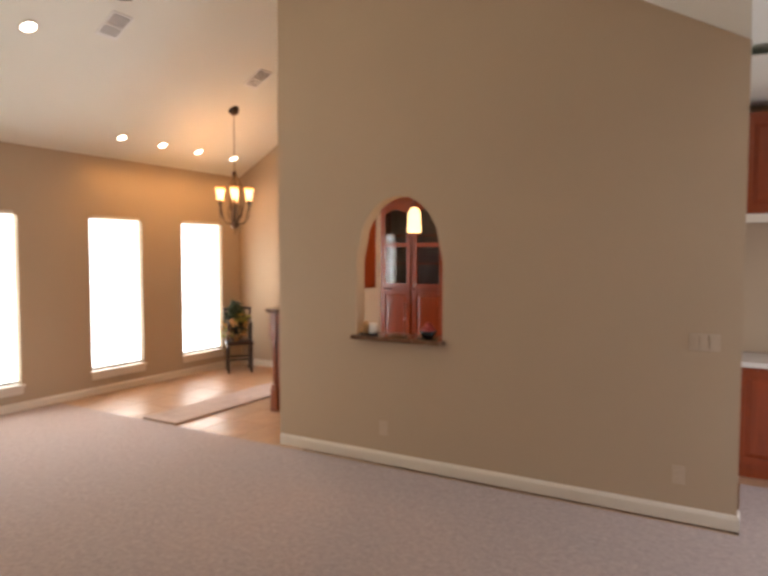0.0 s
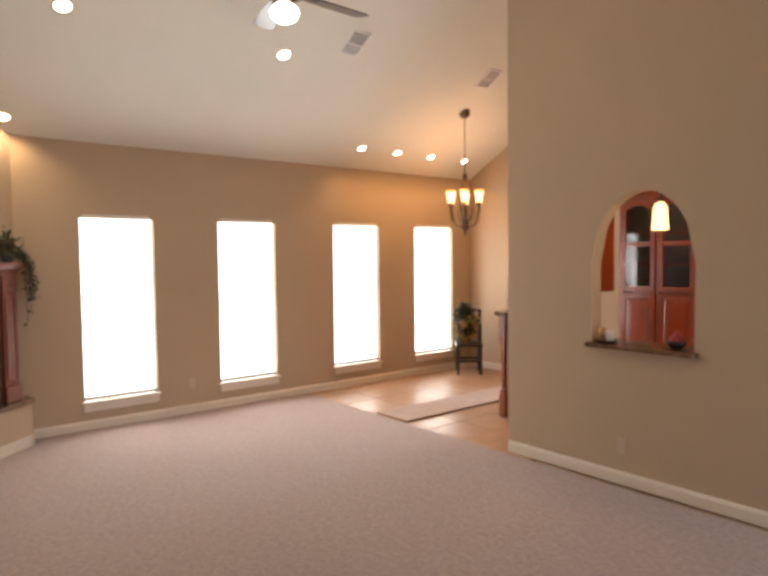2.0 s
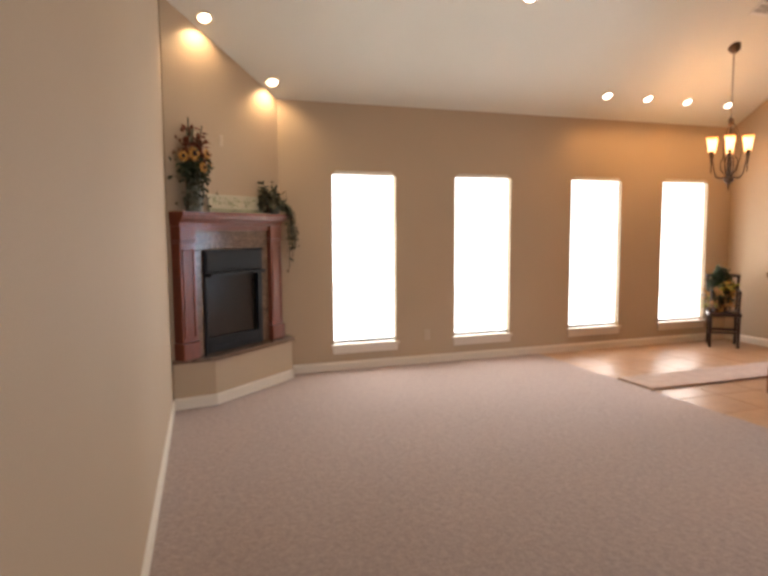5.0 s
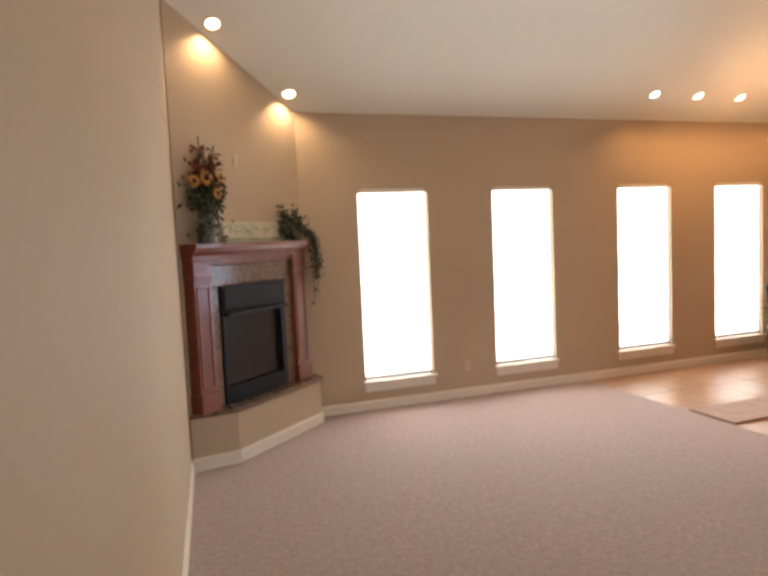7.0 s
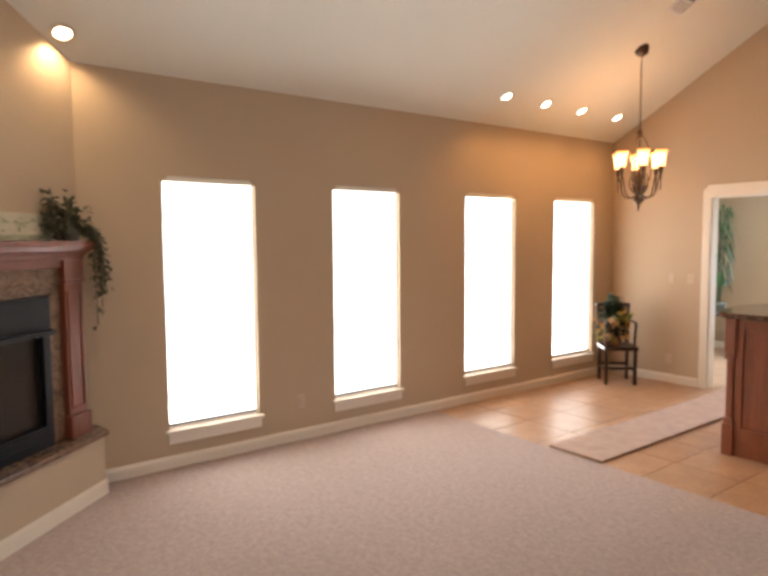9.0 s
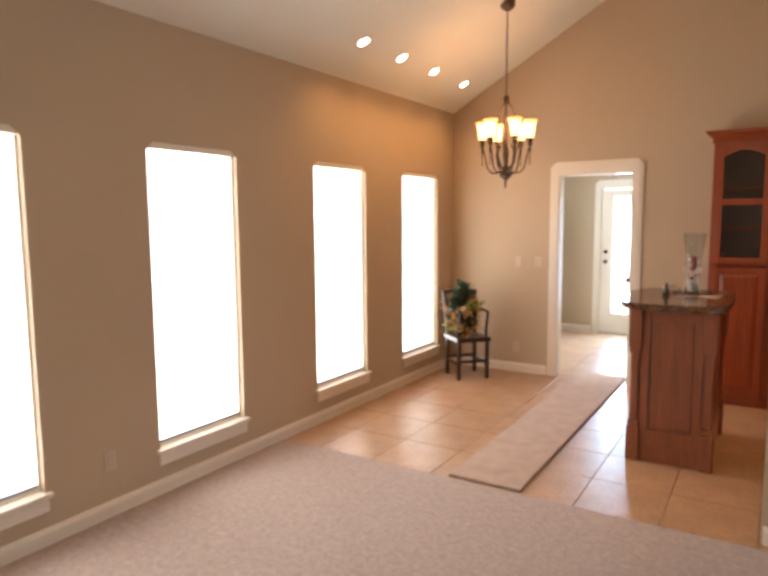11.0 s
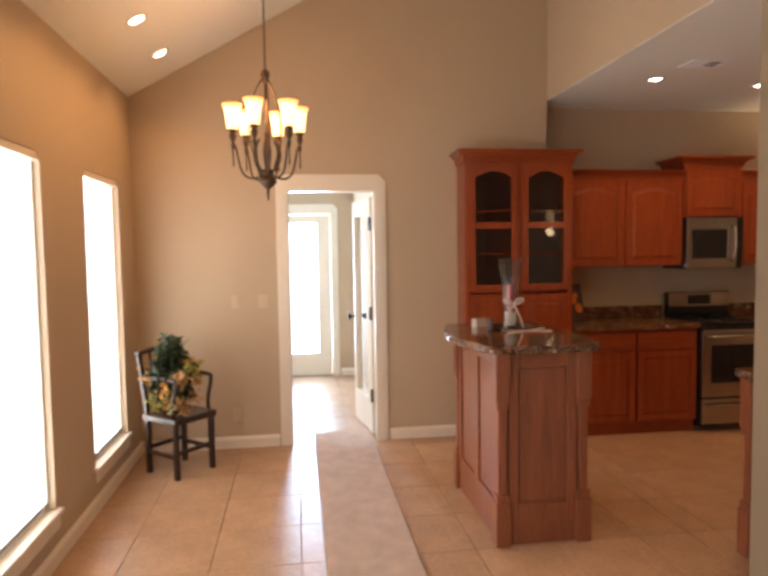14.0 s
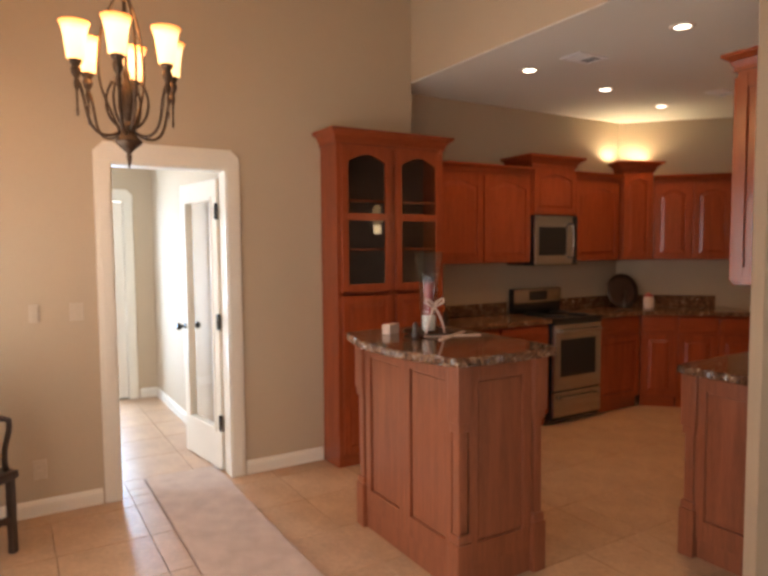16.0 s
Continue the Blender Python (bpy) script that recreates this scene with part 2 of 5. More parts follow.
def plate(bm, pts, y0, y1):
    """An upright outline in x and z, from y0 (front) to y1."""
    fr, bk = [bm.verts.new((x, y0, z)) for x, z in pts], [bm.verts.new((x, y1, z)) for x, z in pts]
    k = len(pts)
    bm.faces.new(fr)
    bm.faces.new(bk[::-1])
    for i in range(k):
        bm.faces.new((fr[i], bk[i], bk[(i + 1) % k], fr[(i + 1) % k]))
    return bm


def lathe(bm, prof, seg=20, at=(0, 0, 0), close=True):
    rings = []
    for r, z in prof:
        rings.append([bm.verts.new((at[0] + r * math.cos(2 * math.pi * i / seg), at[1] + r * math.sin(2 * math.pi * i / seg), at[2] + z)) for i in range(seg)])
    for a, b in zip(rings, rings[1:]):
        for i in range(seg):
            bm.faces.new((a[i], a[(i + 1) % seg], b[(i + 1) % seg], b[i]))
    if close:
        bm.faces.new(rings[0][::-1])
        bm.faces.new(rings[-1])
    return bm


def tube(bm, pts, r, seg=8):
    """A round bar along points; r is one radius or one for each point."""
    pts = [Vector(p) for p in pts]
    rs = r if isinstance(r, (list, tuple)) else [r] * len(pts)
    rings, side = [], None
    for i, p in enumerate(pts):
        d = (pts[min(i + 1, len(pts) - 1)] - pts[max(i - 1, 0)]).normalized()
        if side is None:
            side = d.orthogonal().normalized()
        side = (side - d * side.dot(d)).normalized()
        up = d.cross(side)
        rings.append([bm.verts.new(p + rs[i] * (side * math.cos(2 * math.pi * k / seg) + up * math.sin(2 * math.pi * k / seg))) for k in range(seg)])
    for a, b in zip(rings, rings[1:]):
        for k in range(seg):
            bm.faces.new((a[k], a[(k + 1) % seg], b[(k + 1) % seg], b[k]))
    bm.faces.new(rings[0][::-1])
    bm.faces.new(rings[-1])
    return bm


def bezier(p0, p1, p2, p3, k=10):
    out = []
    for i in range(k + 1):
        t = i / k
        out.append(tuple((1 - t) ** 3 * a + 3 * t * (1 - t) ** 2 * b + 3 * t * t * (1 - t) * c + t ** 3 * d for a, b, c, d in zip(p0, p1, p2, p3)))
    return out


def solid(name, bm, mat, smooth=False):
    bmesh.ops.recalc_face_normals(bm, faces=bm.faces)
    me = bpy.data.meshes.new(name)
    bm.to_mesh(me)
    bm.free()
    me.materials.append(mat)
    if smooth:
        for p in me.polygons:
            p.use_smooth = True
    return me


def part(name, bm, mat, parent=None, label="", smooth=False):
    ob = new(name, solid(name, bm, mat, smooth))
    if parent:
        ob.parent = parent
    if label:
        tagged(ob, label)
    return ob


def thing(name, where, label, category, group=""):
    ob = new(name)
    ob.empty_display_size = 0.1
    ob.matrix_world = where
    return tagged(ob, label, category, group)


def setting(name, bm, mat, label, category):
    return tagged(part(name, bm, mat), label, category, kind="structure")


def B(*a, **k):
    return box(bmesh.new(), *a, **k)


def columns(bm, at, u, n, thick, cols):
    """A wall as upright strips: along u from at, thick towards n; each strip (u0, u1, low0, low1, top0, top1)."""
    at, u, n = Vector((*at, 0)), Vector((*u, 0)), Vector((*n, 0))
    for u0, u1, b0, b1, t0, t1 in cols:
        v = []
        for off in (0, thick):
            for uu, z in ((u0, b0), (u1, b1), (u1, t1), (u0, t0)):
                v.append(bm.verts.new(at + u * uu + n * off + Vector((0, 0, z))))
        for q in ((0, 1, 2, 3), (7, 6, 5, 4), (0, 4, 5, 1), (3, 2, 6, 7), (0, 3, 7, 4), (1, 5, 6, 2)):
            bm.faces.new([v[i] for i in q])
    return bm


# ---- structure ----
# window wall
cols, y = [], 0.4
for y0, y1 in WINDOWS:
    cols += [(y, y0, 0, 0, EAVE, EAVE)]
    cols += [(y0, y1, 0, 0, WZ0, WZ0), (y0 + 0.05, y1 - 0.05, WZ1, WZ1, EAVE, EAVE),
             (y0, y0 + 0.05, WZ1 - 0.05, WZ1, EAVE, EAVE), (y1 - 0.05, y1, WZ1, WZ1 - 0.05, EAVE, EAVE)]
    y = y1
cols += [(y, YN, 0, 0, EAVE, EAVE)]
setting("wall_west", columns(bmesh.new(), (XW, 0), (0, 1), (-1, 0), 0.07, cols), WALL, "tan painted wall with four tall narrow windows", "wall")

# door wall with its gable
DX0, DX1, DZ = -4.68, -3.955, 2.07
cols = [(XW - 0.17, DX0, 0, 0, EAVE - 0.1, vault(DX0)), (DX0, DX1, DZ, DZ, vault(DX0), vault(DX1)), (DX1, RIDGE, 0, 0, vault(DX1), vault(RIDGE)),
        (RIDGE, HX, 0, 0, vault(RIDGE), vault(HX))]
cols[0] = (XW - 0.17, XW, 0, 0, EAVE, EAVE)
cols.insert(1, (XW, DX0, 0, 0, EAVE, vault(DX0)))
setting("wall_north", columns(bmesh.new(), (0, YN), (1, 0), (0, 1), 0.12, cols), WALL, "tall tan gable wall with a cased doorway", "wall")

# arch wall with its pass-through
AX0, AX1, AZ0, ASP, ATOP = -2.00, -1.25, 0.97, 1.58, 2.085
arc = [(AX0 + (AX1 - AX0) * i / 14, ASP + (ATOP - ASP) * math.sin(math.acos(max(-1, min(1, 2 * i / 14 - 1))))) for i in range(15)]
AW = -2.65
cols = [(AW, RIDGE, 0, 0, vault(AW), vault(RIDGE)), (RIDGE, AX0, 0, 0, vault(RIDGE), vault(AX0)), (AX0, AX1, 0, 0, AZ0, AZ0)]
cols += [(a[0], b[0], a[1], b[1], vault(a[0]), vault(b[0])) for a, b in zip(arc, arc[1:])]
cols += [(AX1, AR, 0, 0, vault(AX1), vault(AR))]
bm = columns(bmesh.new(), (0, YA), (1, 0), (0, 1), 0.12, cols)
prism(bm, [(AL, YA), (AW, YA), (AW, YA + 0.12), (AW - 0.004, YA + 0.12)], 0, vault(AL))
setting("wall_arch", bm, WALL, "tan painted partition wall with an arched pass-through", "wall")

# wall beside the camera, chimney breast, and plain walls that close the place
sd = Vector((8.1, -0.50, 0)).normalized()
setting("wall_south", columns(bmesh.new(), (-4.90, 0.66), sd.xy, (-0.0617, -1), 0.14, [(0, 2.395, 0, 0, vault(-4.90), vault(RIDGE)), (2.395, 5.581, 0, 0, vault(RIDGE), vault(AR)), (5.581, 8.1, 0, 0, EN, EN)]),
        WALL, "tan painted wall with a pale baseboard", "wall")
FU, FN = Vector((-0.669, 0.743, 0)), Vector((-0.743, -0.669, 0))
fo = Vector((-4.945, 1.01, 0)) + FN * 0.185
pa, pb = fo + FU * -0.297, fo + FU * 1.175
setting("wall_chimney", columns(bmesh.new(), pa.xy, FU.xy, FN.xy, 0.12, [(0, 1.472, 0, 0, vault(pa.x), EAVE)]), WALL, "tan chimney breast set across the corner", "wall")
setting("wall_east", columns(bmesh.new(), (3.1, 0.2), (0, 1), (1, 0), 0.12, [(-0.35, 3.2, 0, 0, EN, EN), (3.2, 5.0, 0, 0, 0.35, 0.35), (3.2, 5.0, 2.15, 2.15, EN, EN), (5.0, 6.4, 0, 0, EN, EN)]), WALL, "plain tan wall with a wide window opening", "wall")
setting("wall_hall", columns(bmesh.new(), (0.62, 6.46), (1, 0), (0, 1), 0.08, [(0, 2.5, 0, 0, EN, EN)]), WALL, "plain tan wall behind a counter", "wall")
setting("wall_kitchen_east", columns(bmesh.new(), (0.46, YA + 0.12), (0, 1), (1, 0), 0.1, [(0, 1.6, 0, 0, KZ, KZ)]), WALL, "plain tan wall", "wall")
setting("wall_kitchen", columns(bmesh.new(), (HX, KY), (1, 0), (0, 1), 0.12, [(-0.12, 0.25 - HX, 0, 0, KZ, KZ)]), WALL, "tan kitchen wall behind the cabinets", "wall")
setting("wall_kitchen_return", B(HX - 0.12, HX, YN + 0.12, KY, 0, KZ), WALL, "tan return of the kitchen recess", "wall")
setting("wall_kitchen_angled", columns(bmesh.new(), (0.25, KY), (0.7071, -0.7071), (0.7071, 0.7071), 0.12, [(0, 2.1, 0, 0, KZ, KZ)]), WALL, "tan kitchen wall set at an angle", "wall")
setting("wall_header", B(HX, HX + 0.11, YA + 0.12, YN + 0.12, KZ + 0.005, vault(HX) - 0.02), WALL, "tan drop wall above the kitchen opening", "wall")

# ceilings
def slab(x0, x1, y0, y1):
    bm = bmesh.new()
    v = [bm.verts.new((x, y, vault(x) + d)) for d in (0, 0.1) for x, y in ((x0, y0), (x1, y0), (x1, y1), (x0, y1))]
    for q in ((0, 1, 2, 3), (7, 6, 5, 4), (0, 4, 5, 1), (1, 5, 6, 2), (2, 6, 7, 3), (3, 7, 4, 0)):
        bm.faces.new([v[i] for i in q])
    return bm


setting("ceiling", slab(XW - 0.17, RIDGE, -0.2, YN + 0.12), CEIL, "pale sloping vaulted ceiling", "ceiling")
setting("ceiling_east_slope", slab(RIDGE, AR, -0.2, YN + 0.12), CEIL, "pale sloping vaulted ceiling", "ceiling")
setting("ceiling_kitchen", B(HX + 0.001, 2.4, YA + 0.12, KY + 0.12, KZ, KZ + 0.005), CEIL, "flat kitchen ceiling with recessed lights", "ceiling")
setting("ceiling_entry", B(AR, 3.3, -0.2, 6.54, EN, EN + 0.10), CEIL, "flat pale ceiling", "ceiling")

# room beyond the doorway
HY, HZ, HXR, HXL = 10.42, 2.40, -3.90, -5.92
XD0, XD1, XDZ = -4.92, -4.15, 2.06
setting("wall_porch_north", columns(bmesh.new(), (0, HY), (1, 0), (0, 1), 0.14, [(HXL, XD0, 0, 0, HZ, HZ), (XD0, XD1, XDZ, XDZ, HZ, HZ), (XD1, HXR + 0.1, 0, 0, HZ, HZ)]), WALL, "tan wall around the outer door", "wall")
setting("wall_porch_east", B(HXR, HXR + 0.1, YN + 0.12, HY, 0, HZ), WALL, "tan wall beside the open door", "wall")
setting("wall_porch_west", columns(bmesh.new(), (HXL, YN + 0.12), (0, 1), (-1, 0), 0.1, [(0, 0.6, 0, 0, HZ, HZ), (0.6, 1.3, 0, 0, 0.9, 0.9), (0.6, 1.3, 2.0, 2.0, HZ, HZ), (1.3, HY - YN + 0.02, 0, 0, HZ, HZ)]), WALL, "tan wall with a side window opening", "wall")
setting("ceiling_porch", B(HXL - 0.1, HXR + 0.1, YN + 0.12, HY + 0.14, HZ, HZ + 0.08), CEIL, "flat pale ceiling", "ceiling")

# floors
floor = setting("floor", B(XW - 0.4, 3.3, -0.25, HY + 0.14, -0.12, -0.012), GROUT, "pale grout bed under beige ceramic tiles", "floor")
CARPET_OB = setting("floor_carpet", prism(bmesh.new(), [(XW, 0.0), (3.1, 0.0), (3.1, 5.75), (AR + 0.01, 5.75), (AR + 0.01, YC), (XW, YC)], -0.012, 0.004), CARPET, "pinkish beige cut-pile carpet", "carpet")
setting("ground", B(-60, 60, -60, 80, -0.35, -0.25), material("pale_ground", (0.5, 0.48, 0.42), 0.9, vary=0.2, scale=0.5, grain=8, bump=0.2), "pale sunlit ground outside", "ground")
setting("backdrop", box(B(XW - 1.6, XW - 1.55, -3.0, 19.0, -0.2, 4.2), XW - 1.54, XW - 0.25, -3.0, 19.0, 0.02, 0.06), DAYGLOW, "blinding daylight outside the windows", "daylight")
setting("backdrop_door", B(-5.6, -3.5, HY + 1.6, HY + 1.65, -0.2, 2.9), DAYGLOW, "blinding daylight outside the door", "daylight")

# ---- trim, windows and doors ----
def run_of(name, at, u, n, parts, prof, mat, label, category):
    """A straight moulding along a wall: prof is (out, z) points."""
    bm = bmesh.new()
    at, u, n = Vector((*at, 0)), Vector((*u, 0)), Vector((*n, 0))
    for u0, u1 in parts:
        a = [bm.verts.new(at + u * u0 + n * o + Vector((0, 0, z))) for o, z in prof]
        b = [bm.verts.new(at + u * u1 + n * o + Vector((0, 0, z))) for o, z in prof]
        k = len(prof)
        for i in range(k):
            bm.faces.new((a[i], a[(i + 1) % k], b[(i + 1) % k], b[i]))
        bm.faces.new(a[::-1])
        bm.faces.new(b)
    return setting(name, bm, mat, label, category)


BASE = [(0, 0), (0.016, 0), (0.016, 0.070), (0.011, 0.080), (0.007, 0.090), (0, 0.093)]
for name, at, u, n, parts in (
        ("baseboard_west", (XW, 0), (0, 1), (1, 0), [(1.84, YN - 0.016)]),
        ("baseboard_north", (0, YN), (1, 0), (0, -1), [(XW, DX0 - 0.09), (DX1 + 0.09, -3.29)]),
        ("baseboard_arch", (0, YA), (1, 0), (0, -1), [(AL + 0.01, AR)]),
        ("baseboard_arch_end", (AR, YA - 0.016), (0, 1), (1, 0), [(0, 0.13)]),
        ("baseboard_south", (-4.90, 0.66), sd.xy, (0.0617, 1), [(0.02, 8.0)]),
        ("baseboard_porch_east", (HXR, YN + 0.12), (0, 1), (-1, 0), [(0.05, HY - YN - 0.14)]),
        ("baseboard_porch_north", (0, HY), (1, 0), (0, -1), [(HXL, XD0 - 0.075), (XD1 + 0.075, HXR - 0.016)])):
    run_of(name, at, u, n, parts, BASE, WHITE, "pale painted moulded baseboard", "baseboard")


def window(i, y0, y1):
    """A tall fixed window in a drywall return: frame, two panes, sill and apron, raised blind."""
    w = tagged(new(f"window_{i}"), "tall narrow window with a painted sill, blown out by daylight", "window", "windows of the long wall", "structure")
    w.matrix_world = pose(XW, (y0 + y1) / 2, WZ0, 0, 0, 90)
    h, k = (y1 - y0) / 2, WZ1 - WZ0
    bm = bmesh.new()
    for a in ((-h, -h + 0.012, 0.01, k), (h - 0.012, h, 0.01, k), (-h + 0.012, h - 0.012, 0.01, 0.026), (-h + 0.012, h - 0.012, k - 0.02, k)):
        box(bm, a[0], a[1], 0.035, 0.066, a[2], a[3], 0.003)
    part("window_frame", bm, WHITE, w)
    g = part("pane", B(-h + 0.012, h - 0.012, 0.050, 0.054, 0.026, k - 0.02), PANE, w, "clear glass pane")
    g.visible_shadow = False
    part("window_sill", B(-h - 0.03, h + 0.03, -0.03, 0.035, -0.018, 0.008, bevel=0.006), WHITE, w, "painted wooden sill")
    part("apron", B(-h - 0.012, h + 0.012, -0.016, -0.002, -0.09, -0.018, bevel=0.004), WHITE, w, "painted moulding under the sill")
    part("sash_rail", B(-h + 0.012, h - 0.012, 0.038, 0.049, 0.0265, 0.045, bevel=0.002), RAIL, w, "grey lower rail of the sash")
    part("blind_headrail", B(-h + 0.012, h - 0.012, 0.002, 0.032, k - 0.042, k - 0.002, bevel=0.006), WHITE, w, "white headrail of a raised blind")


for i, (y0, y1) in enumerate(WINDOWS):
    window(i + 1, y0, y1)


def casing(parent, x0, x1, z, y, out, w=0.09, cham=0.055):
    """Door casing with clipped top corners, in two steps, and a jamb."""
    bm = bmesh.new()
    for e, d in ((w, 0.016), (w - 0.025, 0.024)):
        top = z + e * 1.4
        o = [(x0 - e, 0), (x0 - e, top - cham), (x0 - e + cham, top), (x1 + e - cham, top), (x1 + e, top - cham), (x1 + e, 0)]
        n = [(x0 - 0.004, 0), (x0 - 0.004, z + 0.004), (x0, z + 0.004), (x1, z + 0.004), (x1 + 0.004, z + 0.004), (x1 + 0.004, 0)]
        for a in range(5):
            plate(bm, [o[a], o[a + 1], n[a + 1], n[a]], y, y + out * d)
    return part("casing", bm, WHITE, parent, "cream painted casing with clipped corners")


doorway = tagged(new("door_frame_1"), "cream cased doorway with clipped top corners", "door frame", kind="structure")
casing(doorway, DX0 + 0.012, DX1 - 0.012, DZ - 0.012, YN, -1)
bm = bmesh.new()
box(bm, DX0 + 0.001, DX0 + 0.02, YN - 0.012, YN + 0.12, 0, DZ - 0.02)
box(bm, DX1 - 0.02, DX1 - 0.001, YN - 0.012, YN + 0.12, 0, DZ - 0.02)
box(bm, DX0 + 0.001, DX1 - 0.001, YN - 0.012, YN + 0.12, DZ - 0.02, DZ - 0.001)
part("jamb", bm, WHITE, doorway)


def glazed_leaf(name, where, w, h, label, glass, g):
    """A door leaf with one tall pane; x runs from the hinge side."""
    d = tagged(thing(name, where, label, "door"), kind="structure")
    gx0, gx1, gz0, gz1 = g
    bm = bmesh.new()
    for a in ((0, gx0, 0, h), (gx1, w, 0, h), (gx0, gx1, 0, gz0), (gx0, gx1, gz1, h)):
        box(bm, a[0], a[1], -0.02, 0.02, a[2], a[3])
    part("leaf", bm, WHITE, d)
    bm = bmesh.new()
    for y in (-0.028, 0.018):
        for a in ((gx0 - 0.025, gx0, gz0 - 0.025, gz1 + 0.025), (gx1, gx1 + 0.025, gz0 - 0.025, gz1 + 0.025), (gx0, gx1, gz0 - 0.025, gz0), (gx0, gx1, gz1, gz1 + 0.025)):
            box(bm, a[0], a[1], y, y + 0.010, a[2], a[3], 0.002)
    part("glazing_bead", bm, WHITE, d)
    p = part("pane", B(gx0, gx1, -0.003, 0.003, gz0, gz1), glass, d, "tall clear glass pane")
    p.visible_shadow = False
    return d


leaf = glazed_leaf("door_1", pose(DX1 - 0.02, YN + 0.135, 0.012, 0, 0, 98), 0.63, 2.0, "white glazed inner door standing open", PANE, (0.10, 0.53, 0.28, 1.86))
for z in (0.33, 1.03, 1.78):
    part("hinge", tube(box(bmesh.new(), -0.004, 0.030, 0.0201, 0.024, z - 0.05, z + 0.05), [(-0.006, 0.022, z - 0.055), (-0.006, 0.022, z + 0.055)], 0.012, 8), BLACK, leaf, "black steel hinge")
for s in (-1, 1):
    k = part("knob", lathe(bmesh.new(), [(0.026, 0), (0.026, 0.006), (0.010, 0.010), (0.010, 0.035), (0.025, 0.042), (0.029, 0.055), (0.022, 0.068), (0.006, 0.072)], 14), BLACK, leaf, "black door knob", True)
    k.matrix_basis = pose(0.585, 0.02 * s, 0.95, -90 * s)
part("doorstop", tube(bmesh.new(), [(0.50, -0.02, 0.03), (0.50, -0.07, 0.02), (0.49, -0.09, 0.006)], 0.012, 8), STEEL, leaf, "kick-down metal doorstop")

xdoor = glazed_leaf("door_2", pose(XD1 - 0.04, HY + 0.04, 0.015, 0, 0, 180), XD1 - XD0 - 0.08, 2.0, "white outer door with a full-height glass pane", PANE, (0.16, 0.53, 0.28, 1.90))
for z in (1.0, 1.14):
    k = part("lock_knob", lathe(bmesh.new(), [(0.028, 0), (0.028, 0.008), (0.014, 0.012), (0.018, 0.04), (0.012, 0.05)], 14), BLACK, xdoor, "dark knob and deadbolt", True)
    k.matrix_basis = pose(0.63, 0.02, z, -90)
frame2 = tagged(new("door_frame_2"), "white casing with clipped corners around the outer door", "door frame", kind="structure")
casing(frame2, XD0 + 0.02, XD1 - 0.02, XDZ - 0.02, HY, -1, 0.075)
bm = bmesh.new()
box(bm, XD0 + 0.001, XD0 + 0.035, HY - 0.01, HY + 0.14, 0, XDZ - 0.03)
box(bm, XD1 - 0.035, XD1 - 0.001, HY - 0.01, HY + 0.14, 0, XDZ - 0.03)
box(bm, XD0 + 0.001, XD1 - 0.001, HY - 0.01, HY + 0.14, XDZ - 0.03, XDZ - 0.001)
part("jamb", bm, WHITE, frame2)
part("threshold", B(XD0 + 0.036, XD1 - 0.036, HY - 0.02, HY + 0.13, -0.01, 0.012, bevel=0.004), STEEL, frame2, "metal threshold")

# arch ledge
AB = bmesh.new()
prism(AB, [(AX0 - 0.012, YA - 0.075), (AX1 + 0.03, YA - 0.075), (AX1 + 0.03, YA - 0.001), (AX1 - 0.002, YA - 0.001), (AX1 - 0.002, YA + 0.119), (AX0 + 0.002, YA + 0.119), (AX0 + 0.002, YA - 0.001), (AX0 - 0.012, YA - 0.001)], AZ0 + 0.002, AZ0 + 0.035, 0.006)
tagged(part("granite_ledge", AB, GRANITE), "polished brown granite ledge in the arched opening", "ledge", kind="structure")


# ---- small wall fittings ----
def wall_plate(where, w, h, toggles, label, category):
    p = thing("switch_plate" if toggles else "outlet_plate", where, label, category)
    part("cover", B(-w / 2, w / 2, -0.006, 0.0, -h / 2, h / 2, bevel=0.003), PLATE, p)
    if toggles:
        for i in range(toggles):
            x = (i - (toggles - 1) / 2) * 0.046
            part("rocker", B(x - 0.016, x + 0.016, -0.010, -0.006, -0.033, 0.033, bevel=0.002), PLATE, p)
    else:
        for z in (-0.02, 0.02):
            part("socket", B(-0.016, 0.016, -0.009, -0.006, z - 0.014, z + 0.014, bevel=0.003), PLATE, p)
    return p


wall_plate(pose(0.475, YA, 1.115), 0.165, 0.105, 3, "cream triple switch plate on tan wall", "light switch")
wall_plate(pose(0.352, YA, 0.285), 0.072, 0.115, 0, "cream outlet plate low on tan wall", "outlet")
wall_plate(pose(-1.75, YA, 0.28), 0.072, 0.115, 0, "cream outlet plate low on tan wall", "outlet")
wall_plate(pose(-5.095, YN, 1.18), 0.055, 0.105, 1, "cream single switch plate on tan wall", "light switch")
wall_plate(pose(-4.875, YN, 1.18), 0.075, 0.105, 1, "cream wide switch plate on tan wall", "light switch")
wall_plate(pose(-5.10, YN, 0.27), 0.072, 0.115, 0, "cream outlet plate low on tan wall", "outlet")
wall_plate(pose(XW, 3.35, 0.32, 0, 0, 90), 0.072, 0.115, 0, "cream outlet plate below window height", "outlet")
wall_plate(Matrix.Translation(fo + FU * 0.34 + Vector((0, 0, 2.27))) @ pose(0, 0, 0, 0, 0, 132), 0.05, 0.10, 1, "cream plate high on the chimney breast", "light switch")


# ---- ceiling lights ----
TILT = math.degrees(math.atan(SLOPE))


